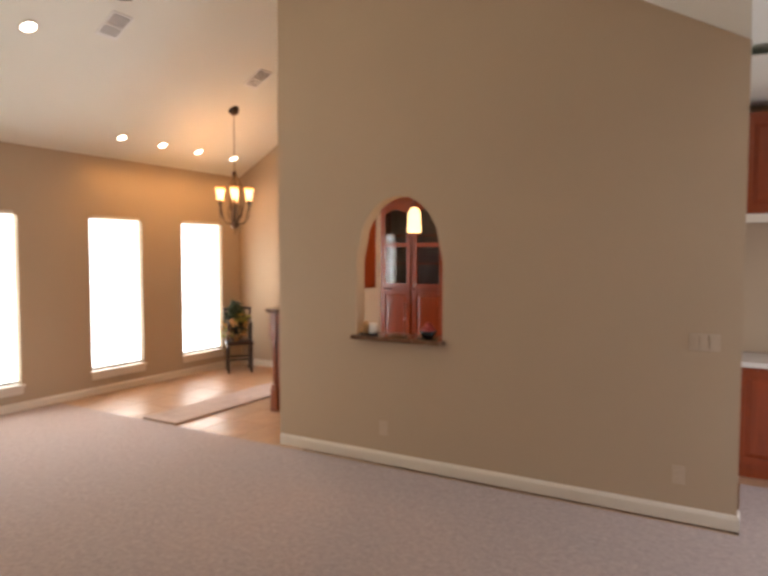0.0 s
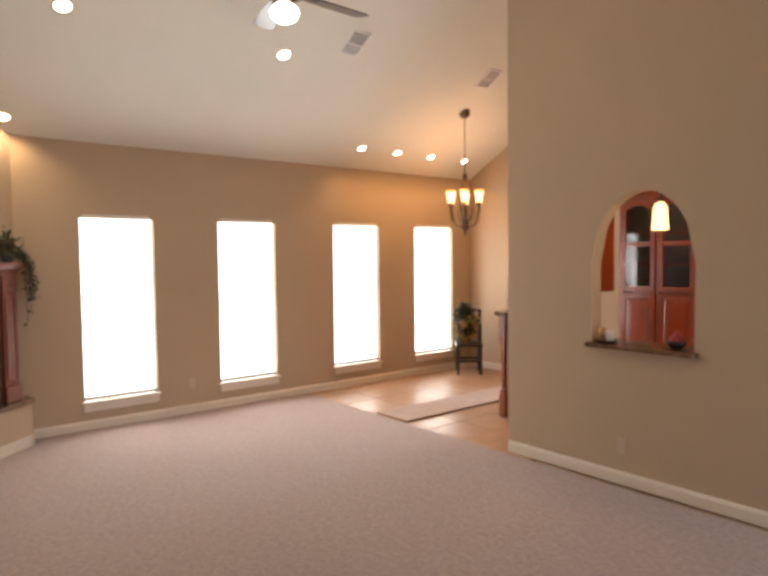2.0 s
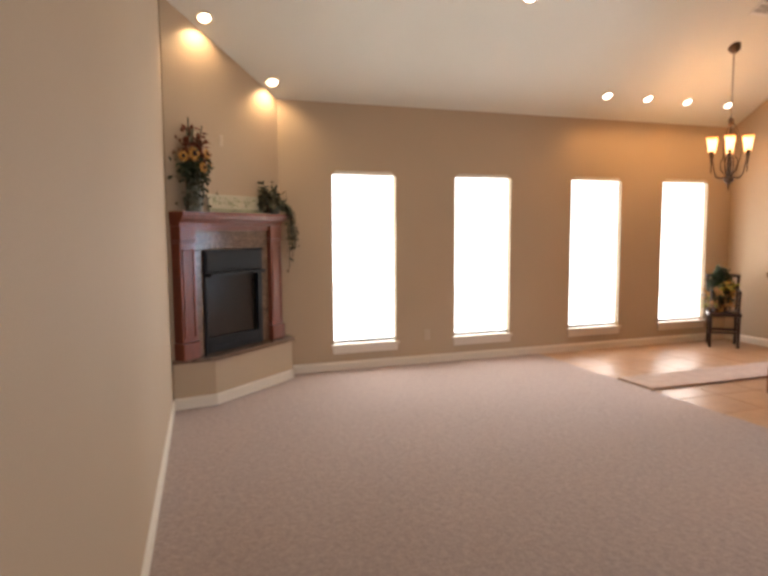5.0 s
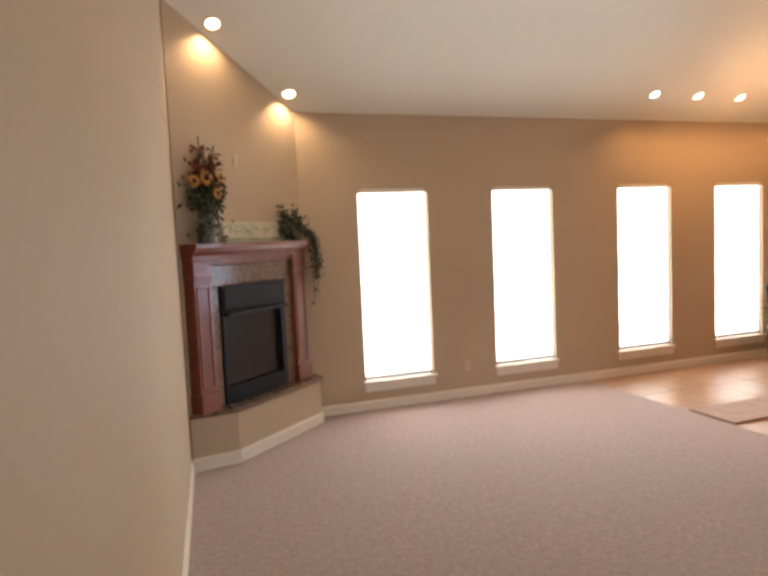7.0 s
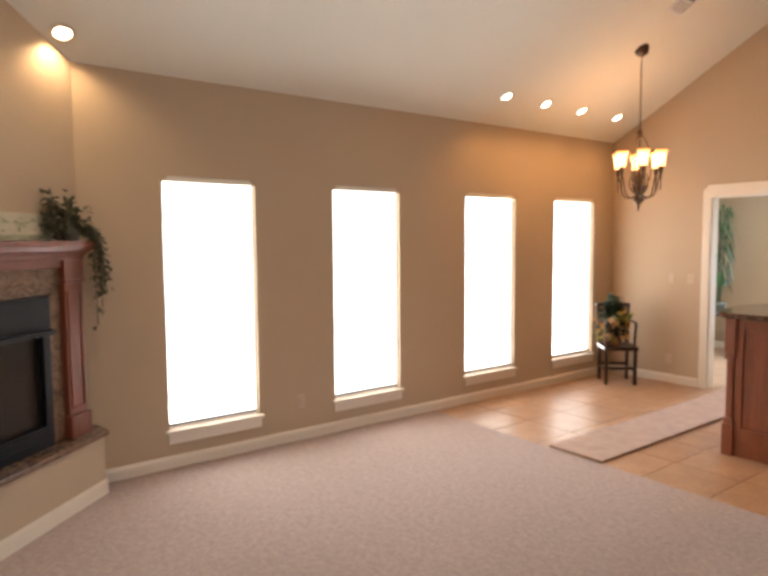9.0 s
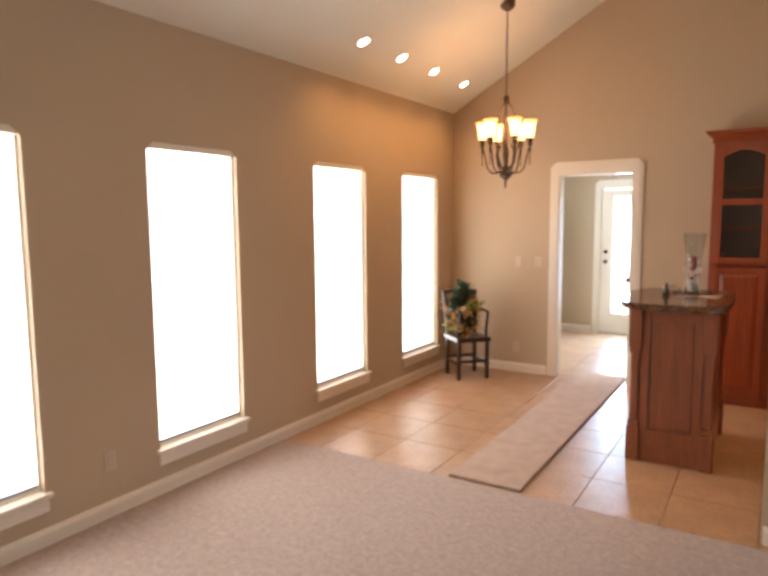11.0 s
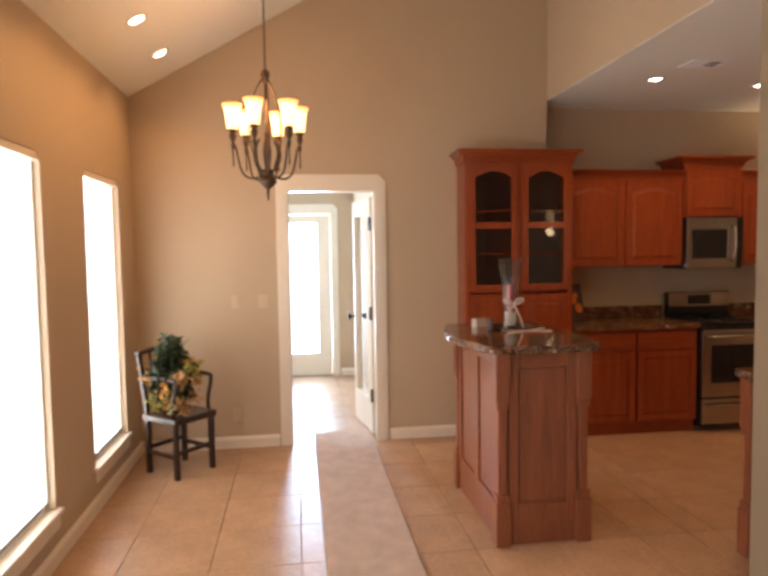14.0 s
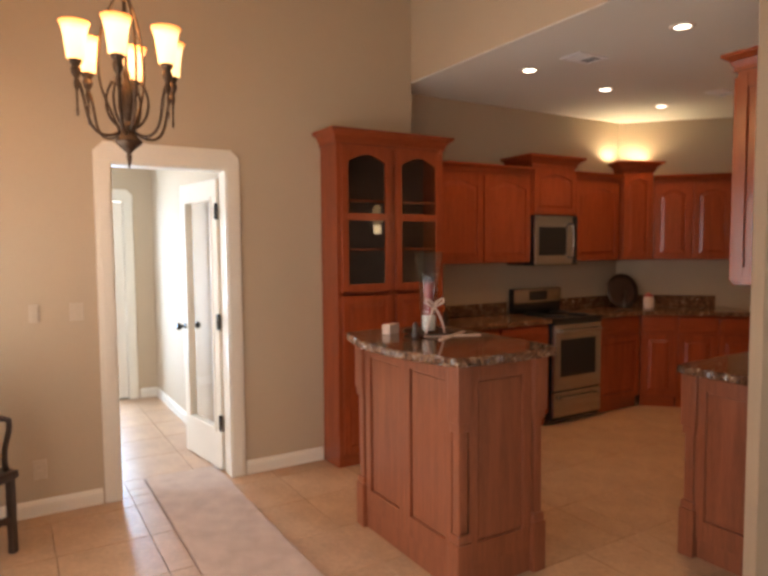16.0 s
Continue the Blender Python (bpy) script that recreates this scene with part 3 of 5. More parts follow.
def can(x, y, z, tilt, mat, r=0.062, group="recessed lights"):
    c = thing("recessed_light", pose(x, y, z, 0, tilt, 0), "white recessed can light, switched on", "ceiling light", group)
    part("trim_ring", lathe(bmesh.new(), [(r + 0.022, -0.001), (r + 0.020, -0.007), (r, -0.009), (r - 0.004, -0.002)], 28, close=False), WHITE, c, smooth=True)
    part("lens", lathe(bmesh.new(), [(r - 0.004, -0.0015), (r * 0.7, -0.006), (0.001, -0.010)], 24), mat, c, "glowing frosted lens", True)
    return c


for y in (5.41, 5.98, 6.56, 7.20):
    can(-5.51, y, vault(-5.51), -TILT, BULB, 0.052)
    lamp("can_lamp", "SPOT", (-5.51 + 0.02, y, vault(-5.51) - 0.05), 19, (1, 0.52, 0.20), (-5.51, y, 0), cone=125, blend=0.8, r=0.05)
for y in (1.92, 3.78):
    can(-4.53, y, vault(-4.53), -TILT, BULB)
    lamp("can_lamp", "SPOT", (-4.53, y, vault(-4.53) - 0.06), 16, (1, 0.84, 0.66), (-4.53, y, 0), cone=125, blend=0.8, r=0.05)
for x, y in ((-5.055, 1.015), (-5.655, 1.665)):
    can(x, y, vault(x), -TILT, BULBW, 0.055)
    lamp("can_lamp", "SPOT", (x, y, vault(x) - 0.03), 20, (1, 0.70, 0.40), (x - 0.05, y - 0.05, 0), cone=140, blend=0.6, r=0.03)
for x, y in ((-1.96, 6.96), (-1.03, 7.06), (-0.08, 7.22), (-1.83, 5.86), (-0.95, 5.95)):
    can(x, y, KZ, 0, BULB, 0.05)
    lamp("can_lamp", "SPOT", (x, y, KZ - 0.04), 29.0, (1, 0.53, 0.22), (x, y, 0), cone=125, blend=0.6, r=0.05)
# two added spots, no fixture, above the corner cabinet for the wall glows
for x, y in ((0.09, 7.865), (0.325, 7.745)):
    lamp("corner_glow_spot", "SPOT", (x, y, 2.385), 11.0, (1, 0.80, 0.48), (x, y, KZ), cone=165, blend=0.5, r=0.03)


def ceiling_vent(x, y, z, tilt, w=0.30, d=0.22):
    v = thing("ceiling_vent", pose(x, y, z, 0, tilt, 0), "white louvred air vent in the ceiling", "air vent", "air vents")
    bm = bmesh.new()
    for a in ((-w / 2, w / 2, -d / 2, -d / 2 + 0.025), (-w / 2, w / 2, d / 2 - 0.025, d / 2), (-w / 2, -w / 2 + 0.025, -d / 2 + 0.025, d / 2 - 0.025), (w / 2 - 0.025, w / 2, -d / 2 + 0.025, d / 2 - 0.025), (-0.008, 0.008, -d / 2 + 0.025, d / 2 - 0.025)):
        box(bm, a[0], a[1], a[2], a[3], -0.010, -0.001, 0.002)
    part("frame", bm, VENT, v)
    # no duct modelled: this plate's dark colour is the shade between the slats
    part("backing", B(-w / 2 + 0.02, w / 2 - 0.02, -d / 2 + 0.02, d / 2 - 0.02, -0.003, -0.0005), VENTDARK, v, "plate coloured dark for the shade behind the louvres")
    for k in range(10):
        x0 = -w / 2 + 0.03 + (w - 0.06) * k / 10
        s = part("slat", B(0, 0.018, -d / 2 + 0.026, d / 2 - 0.026, -0.0008, 0.0008), VENT, v)
        s.matrix_basis = pose(x0, 0, -0.007, 0, 22 if k < 5 else -22, 0)


ceiling_vent(-4.26, 4.40, vault(-4.26), -TILT)
ceiling_vent(-4.28, 6.31, vault(-4.28), -TILT)
ceiling_vent(-1.85, 6.56, KZ, 0, 0.27, 0.18)
ceiling_vent(-0.10, 6.65, KZ, 0, 0.24, 0.16)

# ---- cabinets ----
def crown(bm, x0, x1, y0, y1, z, h, out, left=1, right=1):
    """A flared cornice round the front and the free sides."""
    box(bm, x0 - 0.012 * left, x1 + 0.012 * right, y0 - 0.012, y1, z, z + h * 0.18)
    lo = [(x0 - 0.010 * left, y0 - 0.010), (x1 + 0.010 * right, y0 - 0.010), (x1 + 0.010 * right, y1), (x0 - 0.010 * left, y1)]
    mi = [(x0 - out * 0.45 * left, y0 - out * 0.45), (x1 + out * 0.45 * right, y0 - out * 0.45), (x1 + out * 0.45 * right, y1), (x0 - out * 0.45 * left, y1)]
    hi = [(x0 - out * left, y0 - out), (x1 + out * right, y0 - out), (x1 + out * right, y1), (x0 - out * left, y1)]
    rings = []
    for pts, zz in ((lo, z + h * 0.18), (mi, z + h * 0.55), (hi, z + h * 0.8), (hi, z + h)):
        rings.append([bm.verts.new((x, y, zz)) for x, y in pts])
    for a, b in zip(rings, rings[1:]):
        for i in range(4):
            bm.faces.new((a[i], a[(i + 1) % 4], b[(i + 1) % 4], b[i]))
    bm.faces.new(rings[-1])
    bm.faces.new(rings[0][::-1])
    return bm


def arch_points(x0, x1, z, rise, k=10):
    return [(x0 + (x1 - x0) * i / k, z + rise * math.sin(math.pi * i / k)) for i in range(k + 1)]


def cab_door(parent, x0, x1, z0, z1, y, arch=0.0, mat=None, glass=False, name="door"):
    """A framed door with a raised or glazed panel; its face stands at y and looks to -y."""
    mat, s, t = mat or WOOD, 0.052, 0.020
    bm = bmesh.new()
    box(bm, x0, x0 + s, y, y + t, z0, z1, 0.003)
    box(bm, x1 - s, x1, y, y + t, z0, z1, 0.003)
    box(bm, x0 + s, x1 - s, y + 0.001, y + t, z0, z0 + s)
    top = z1 - s - arch
    plate(bm, arch_points(x0 + s, x1 - s, top, arch) + [(x1 - s, z1), (x0 + s, z1)], y + 0.001, y + t)
    d = part(name, bm, mat, parent)
    px0, px1, pz0 = x0 + s, x1 - s, z0 + s
    if glass:
        mid = z0 + (z1 - z0) * 0.52
        part("muntin", B(px0, px1, y + 0.002, y + t, mid - 0.026, mid + 0.026), mat, d)
        for a, b, rise in ((pz0, mid - 0.026, 0), (mid + 0.026, top, arch)):
            g = part("pane", plate(bmesh.new(), [(px0, a), (px1, a)] + (arch_points(px0, px1, b, rise)[::-1] if rise else [(px1, b), (px0, b)]), y + 0.010, y + 0.013), SMOKE, d, "smoky glass pane")
            g.visible_shadow = False
    else:
        bm = bmesh.new()
        edge = [(px0, pz0), (px1, pz0)] + arch_points(px0, px1, top, arch)[::-1]
        cx, cz = (px0 + px1) / 2, (pz0 + top) / 2
        field = [(cx + (x - cx) * (1 - 0.07 / (px1 - px0)), cz + (z - cz) * (1 - 0.07 / (z1 - z0))) for x, z in edge]
        a = [bm.verts.new((x, y + 0.013, z)) for x, z in edge]
        b = [bm.verts.new((x, y + 0.004, z)) for x, z in field]
        for i in range(len(a)):
            bm.faces.new((a[i], a[(i + 1) % len(a)], b[(i + 1) % len(b)], b[i]))
        bm.faces.new(b)
        part("panel", bm, mat, d)
    return d


def drawer_front(parent, x0, x1, z0, z1, y, mat=None):
    return part("drawer_front", B(x0, x1, y, y + 0.02, z0, z1, bevel=0.006), mat or WOODH, parent)


def base_unit(where, w, d, doors, label, drawers=True, h=0.885, group="base cabinets"):
    """A base cabinet: x along its front, y into the wall, face at y = 0."""
    c = thing("base_cabinet", where, label, "cabinet", group)
    part("body", B(0, w, 0.022, d, 0.10, h), WOOD, c)
    part("toe_kick", B(0.005, w - 0.005, 0.045, d - 0.02, 0.0, 0.10), WOODH, c, "recessed wooden toe kick")
    k = w / doors
    for i in range(doors):
        cab_door(c, i * k + 0.012, (i + 1) * k - 0.012, 0.115, 0.70 if drawers else h - 0.015, 0.0)
        if drawers:
            drawer_front(c, i * k + 0.012, (i + 1) * k - 0.012, 0.715, h - 0.015, 0.0)
    return c


def wall_unit(where, w, d, z0, z1, doors, label, crown_h=0.07, out=0.05, left=0, right=0, name="wall_cabinet"):
    c = thing(name, where, label, "cabinet", "wall cabinets")
    part("body", B(0, w, 0.022, d, z0, z1), WOOD, c)
    k = w / doors
    for i in range(doors):
        cab_door(c, i * k + 0.012, (i + 1) * k - 0.012, z0 + 0.012, z1 - 0.02, 0.0, arch=0.05)
    part("crown", crown(bmesh.new(), 0, w, 0.02, d, z1, crown_h, out, left, right), WOODH, c)
    return c


# glazed hutch beside the doorway wall
HU0, HU1, HUY = -3.28, -2.385, 7.41
hutch = thing("china_cabinet", pose(HU0, HUY, 0), "tall cherry-wood china cabinet with arched glass doors", "cabinet")
hw, hd = HU1 - HU0, YN - HUY - 0.004
for x0, x1 in ((0, 0.02), (hw - 0.02, hw)):
    part("side_panel", B(x0, x1, 0.022, hd, 0.0, 2.25), WOOD, hutch)
part("back_panel", B(0.02, hw - 0.02, hd - 0.012, hd, 0.08, 2.25), WOOD, hutch)
for z in (0.08, 1.22, 2.23):
    part("fixed_shelf", B(0.02, hw - 0.02, 0.022, hd - 0.012, z, z + 0.02), WOODH, hutch)
for x0, x1 in ((0, 0.045), (hw - 0.045, hw), (hw / 2 - 0.025, hw / 2 + 0.025)):
    part("stile", B(x0, x1, 0.012, 0.022, 0.08, 2.25), WOOD, hutch)
part("toe_kick", B(0.02, hw - 0.02, 0.026, hd - 0.02, 0.0, 0.08), WOODH, hutch)
# darker brown sheet in front of the cherry back, upper section only
part("lining", B(0.021, hw - 0.021, hd - 0.018, hd - 0.013, 1.241, 2.229), CABIN, hutch, "dark brown sheet over the back panel behind the glass doors")
for z in (1.52, 1.86):
    part("shelf", B(0.021, hw - 0.021, 0.03, hd - 0.019, z, z + 0.016), WOODH, hutch)
for i in range(2):
    x0 = 0.03 + i * (hw / 2 - 0.012)
    cab_door(hutch, x0, x0 + hw / 2 - 0.048, 1.235, 2.235, -0.008, arch=0.055, glass=True)
    cab_door(hutch, x0, x0 + hw / 2 - 0.048, 0.10, 1.205, -0.008)
part("crown", crown(bmesh.new(), 0, hw, 0.012, hd, 2.25, 0.10, 0.06), WOODH, hutch)

# kitchen run along the back wall
KF = 7.40
base_unit(pose(-2.38, KF, 0), 1.10, KY - KF - 0.005, 2, "cherry-wood base cabinet with drawers under granite")
base_unit(pose(-0.67, KF, 0), 0.595, KY - KF - 0.005, 1, "narrow cherry-wood base cabinet beside the range")
diag = pose(-0.075, KF, 0, 0, 0, -45)
base_unit(diag, 0.32, 0.50, 1, "cherry-wood corner base cabinet set at an angle")
base_unit(diag @ pose(0.32, 0, 0), 0.70, 0.50, 2, "cherry-wood base cabinet on the angled wall")
top_a = bmesh.new()
prism(top_a, [(-2.38, KF - 0.03), (-1.28, KF - 0.03), (-1.28, KY - 0.002), (-2.38, KY - 0.002)], 0.887, 0.925, 0.006)
box(top_a, -2.38, -1.28, KY - 0.022, KY - 0.002, 0.925, 1.03, 0.003)
tagged(part("granite_worktop", top_a, GRANITE), "polished brown granite worktop with a low splashback", "worktop")
q = [Vector((-0.075, KF)) + Vector((0.7071, -0.7071)) * 1.03, Vector((0.25, KY)) + Vector((0.7071, -0.7071)) * 0.95]
top_b = bmesh.new()
prism(top_b, [(-0.67, KF - 0.03), (-0.088, KF - 0.03), (q[0].x - 0.021, q[0].y - 0.021), (q[1].x, q[1].y), (0.248, KY - 0.003), (-0.67, KY - 0.003)], 0.887, 0.925, 0.006)
box(top_b, -0.67, 0.235, KY - 0.022, KY - 0.003, 0.925, 1.03, 0.003)
prism(top_b, [(0.236, KY - 0.003), (0.222, KY - 0.017), (q[1].x - 0.014, q[1].y - 0.014), (q[1].x - 0.002, q[1].y)], 0.925, 1.03)
tagged(part("granite_worktop", top_b, GRANITE), "brown granite worktop turning the angled corner", "worktop")

UF = 7.62
wall_unit(pose(-2.36, UF, 0), 1.075, KY - UF - 0.004, 1.40, 2.15, 2, "cherry-wood wall cabinet with two arched doors")
wall_unit(pose(-1.283, UF - 0.02, 0), 0.54, KY - UF + 0.016, 1.815, 2.245, 1, "raised cherry-wood cabinet above the microwave", 0.09, 0.07, 1, 1)
wall_unit(pose(-0.74, UF, 0), 0.62, KY - UF - 0.004, 1.40, 2.15, 1, "cherry-wood wall cabinet with an arched door")
corner = thing("corner_cabinet", pose(-0.115, UF - 0.02, 0, 0, 0, -24), "taller cherry-wood corner cabinet with a flared crown", "cabinet", "wall cabinets")
part("body", prism(bmesh.new(), [(0, 0.022), (0.33, 0.022), (0.345, 0.20), (0.19, 0.40), (0.02, 0.32)], 1.40, 2.255), WOOD, corner)
cab_door(corner, 0.015, 0.315, 1.412, 2.235, 0.0, arch=0.045)
part("crown", crown(bmesh.new(), 0, 0.33, 0.02, 0.16, 2.255, 0.09, 0.075), WOODH, corner)
wall_unit(pose(0.25, KY, 0, 0, 0, -45) @ pose(0.30, -0.335, 0), 0.70, 0.33, 1.40, 2.15, 2, "cherry-wood wall cabinet on the angled wall", right=1)
# wall cabinet on the kitchen side of the partition, beside the arch
side = thing("wall_cabinet", pose(-2.04, 5.25, 0, 0, 0, 180), "cherry-wood wall cabinet hung on the partition above the peninsula", "cabinet", "wall cabinets")
part("body", B(0, 0.32, 0.022, 0.267, 1.36, 2.32), WOOD, side)
cab_door(side, 0.012, 0.308, 1.372, 2.30, 0.0, arch=0.05)
part("crown", crown(bmesh.new(), 0, 0.32, 0.02, 0.267, 2.32, 0.08, 0.05), WOODH, side)
bm = bmesh.new()
for q in ((0.03, 0.075, 1.38, 2.30), (0.22, 0.265, 1.38, 2.30), (0.075, 0.22, 1.38, 1.44), (0.075, 0.22, 2.24, 2.30)):
    box(bm, 0.32, 0.332, q[0], q[1], q[2], q[3], 0.002)
part("side_frame", bm, WOOD, side)

# range and microwave
rng = thing("kitchen_range", pose(-1.275, KF - 0.035, 0), "stainless steel range with a black glass cooktop", "range")
rw = 0.60
part("body", B(0.0, rw, 0.02, 0.55, 0.03, 0.905), BLACK, rng)
part("cooktop", B(-0.002, rw + 0.002, -0.005, 0.52, 0.905, 0.925, bevel=0.006), BLACK, rng, "black cooktop")
part("backguard", B(0.0, rw, 0.485, 0.55, 0.925, 1.15, bevel=0.008), BLACK, rng)
part("control_panel", B(0.004, rw - 0.004, 0.477, 0.485, 1.02, 1.145, bevel=0.003), STEEL, rng, "steel control panel")
part("display", B(rw / 2 - 0.11, rw / 2 + 0.11, 0.472, 0.477, 1.04, 1.125, bevel=0.002), BLACK, rng)
oven = part("oven_door", B(0.008, rw - 0.008, -0.012, 0.02, 0.30, 0.868, bevel=0.006), STEEL, rng)
part("oven_window", B(0.085, rw - 0.085, -0.016, -0.012, 0.42, 0.74, bevel=0.003), BLACK, oven, "dark oven window")
part("handle", tube(bmesh.new(), [(0.05, -0.012, 0.815), (0.055, -0.055, 0.815), (rw - 0.055, -0.055, 0.815), (rw - 0.05, -0.012, 0.815)], 0.012, 10), STEEL, oven, "steel bar handle")
part("control_strip", B(0.004, rw - 0.004, -0.010, 0.02, 0.872, 0.904, bevel=0.004), BLACK, rng)
drw = part("warming_drawer", B(0.008, rw - 0.008, -0.010, 0.02, 0.07, 0.285, bevel=0.006), STEEL, rng)
part("handle", tube(bmesh.new(), [(0.06, -0.010, 0.235), (0.065, -0.045, 0.235), (rw - 0.065, -0.045, 0.235), (rw - 0.06, -0.010, 0.235)], 0.010, 8), STEEL, drw)
for x in (0.15, 0.45):
    for y in (0.13, 0.36):
        part("burner", lathe(bmesh.new(), [(0.09, 0.926), (0.09, 0.932), (0.02, 0.936), (0.005, 0.936)], 20, (x, y, 0)), SOOT, rng, smooth=True)

mw = thing("microwave", pose(-1.275, UF - 0.035, 0), "stainless steel microwave under a raised cabinet", "microwave")
part("body", B(0, 0.53, 0.02, 0.36, 1.37, 1.812), BLACK, mw)
part("front", B(0.002, 0.468, 0.0, 0.02, 1.375, 1.81, bevel=0.006), STEEL, mw)
part("window", B(0.05, 0.375, -0.005, 0.0, 1.46, 1.71, bevel=0.004), BLACK, mw, "dark glass window")
part("control_panel", B(0.470, 0.528, 0.0, 0.02, 1.375, 1.81, bevel=0.004), BLACK, mw)
part("handle", tube(bmesh.new(), [(0.425, 0.0, 1.43), (0.43, -0.035, 1.46), (0.43, -0.045, 1.59), (0.43, -0.035, 1.72), (0.425, 0.0, 1.75)], 0.010, 10), STEEL, mw, "curved steel handle", True)

# worktop clutter
tray = thing("decor_plate", pose(0.02, 7.70, 0.925, 0, 0, -20), "dark oval tray propped against the wall", "tray")
p = part("plate", lathe(bmesh.new(), [(0.13, 0.0), (0.17, 0.012), (0.172, 0.018), (0.12, 0.008), (0.002, 0.006)], 28), DARKWOOD, tray, smooth=True)
p.matrix_basis = pose(0, 0.0, 0.165, 78)
cn = thing("canister", pose(0.20, 7.52, 0.925), "small reddish canister on the worktop", "canister")
part("jar", lathe(bmesh.new(), [(0.045, 0), (0.05, 0.01), (0.05, 0.10), (0.04, 0.115)], 18), RIBBON, cn, smooth=True)
part("lid", lathe(bmesh.new(), [(0.046, 0.115), (0.046, 0.13), (0.012, 0.135), (0.012, 0.15)], 18), RED, cn, smooth=True)
kb = thing("glass_bottle", pose(-0.08, 7.58, 0.925), "clear glass bottle on the worktop", "bottle")
part("bottle", lathe(bmesh.new(), [(0.03, 0), (0.033, 0.01), (0.033, 0.13), (0.012, 0.17), (0.012, 0.21)], 16), CRYSTAL, kb, smooth=True)
fr = thing("fruit_picture", pose(-2.30, 7.62, 0.925, -14, 0, 18), "small dark picture with orange fruit shapes leaning on the wall", "picture")
part("board", B(0, 0.17, 0, 0.012, 0.0, 0.34, bevel=0.003), DARKWOOD, fr)
for x, z, r in ((0.06, 0.20, 0.035), (0.11, 0.13, 0.04), (0.09, 0.24, 0.025)):
    o = part("painted_fruit", lathe(bmesh.new(), [(r, 0), (r * 0.9, 0.002), (0.002, 0.003)], 16), material("orange_paint", (0.5, 0.12, 0.02), 0.6) if "orange_paint" not in MATS else MATS["orange_paint"], fr)
    o.matrix_basis = pose(x, 0, z, 90)


# ---- islands ----
def corner_post(x, y, sx, sy, h, mat):
    """A square post with thick shaped blocks at foot and head, and a slimmer shaft."""
    bm = bmesh.new()
    for z0, z1, r in ((0, 0.24, 0.040), (0.24, 0.28, 0.034), (0.28, h - 0.30, 0.024), (h - 0.30, h - 0.26, 0.034), (h - 0.26, h, 0.040)):
        box(bm, x - r, x + r, y - r, y + r, z0, z1, 0.006)
    return bm


def panelled(parent, at, w, z0, z1, n, mat):
    """Recessed panels on a face that starts at the pose at, looking to its -y."""
    bm = bmesh.new()
    k = w / n
    for i in range(n):
        a, b = i * k, (i + 1) * k
        for q in ((a, a + 0.05, z0, z1), (b - 0.05, b, z0, z1), (a + 0.05, b - 0.05, z0, z0 + 0.10), (a + 0.05, b - 0.05, z1 - 0.07, z1)):
            box(bm, q[0], q[1], -0.016, 0.0, q[2], q[3], 0.002)
    f = part("face_frame", bm, mat, parent)
    f.matrix_basis = at
    for i in range(n):
        p = part("panel", B(i * k + 0.06, (i + 1) * k - 0.06, -0.006, 0.0, z0 + 0.11, z1 - 0.08, bevel=0.004), mat, parent)
        p.matrix_basis = at


def curved_top(x0, x1, y0, y1, z0, z1, bulge):
    """A worktop whose long sides bow outwards, with an eased edge."""
    pts = []
    for a, b, nx, ny, bl in (((x0, y0), (x1, y0), 0, -1, 0.03), ((x1, y0), (x1, y1), 1, 0, 0.02), ((x1, y1), (x0, y1), 0, 1, 0.02), ((x0, y1), (x0, y0), -1, 0, bulge)):
        for i in range(26):
            t = i / 26
            o = bl * math.sin(math.pi * t)
            pts.append((a[0] + (b[0] - a[0]) * t + nx * o, a[1] + (b[1] - a[1]) * t + ny * o))
    bm = prism(bmesh.new(), pts, z0, z1, 0.010)
    rough = random.Random(7)
    mx, my = (x0 + x1) / 2, (y0 + y1) / 2
    for v in bm.verts:
        if z0 + 0.002 < v.co.z < z1 - 0.002 or v.co.z < z0 + 0.002:
            d = Vector((v.co.x - mx, v.co.y - my, 0)).normalized() * rough.uniform(-0.007, 0.005)
            v.co += Vector((d.x if abs(v.co.x - mx) > (x1 - x0) * 0.42 else 0, d.y if abs(v.co.y - my) > (y1 - y0) * 0.42 else 0, 0))
    return bm


IX0, IX1, IY0, IY1, IZ = -3.575, -3.085, 5.70, 6.59, 1.035
isl = thing("kitchen_island", pose(0, 0, 0), "red oak island with panelled sides and turned corner blocks", "island")
part("body", B(IX0 + 0.02, IX1 - 0.02, IY0 + 0.02, IY1 - 0.02, 0.0, IZ), OAK, isl)
part("plinth", B(IX0 + 0.008, IX1 - 0.008, IY0 + 0.008, IY1 - 0.008, 0.0, 0.12, bevel=0.004), OAK, isl)
panelled(isl, pose(IX0 + 0.06, IY0 + 0.02, 0), IX1 - IX0 - 0.12, 0.12, IZ - 0.01, 1, OAK)
panelled(isl, pose(IX0 + 0.02, IY1 - 0.06, 0, 0, 0, -90), IY1 - IY0 - 0.12, 0.12, IZ - 0.01, 2, OAK)
panelled(isl, pose(IX1 - 0.02, IY0 + 0.06, 0, 0, 0, 90), IY1 - IY0 - 0.12, 0.12, IZ - 0.01, 2, OAK)
for x, y in ((IX0 + 0.022, IY0 + 0.022), (IX1 - 0.022, IY0 + 0.022), (IX0 + 0.022, IY1 - 0.022), (IX1 - 0.022, IY1 - 0.022)):
    part("corner_post", corner_post(x, y, 1, 1, IZ - 0.001, OAK), OAK, isl)
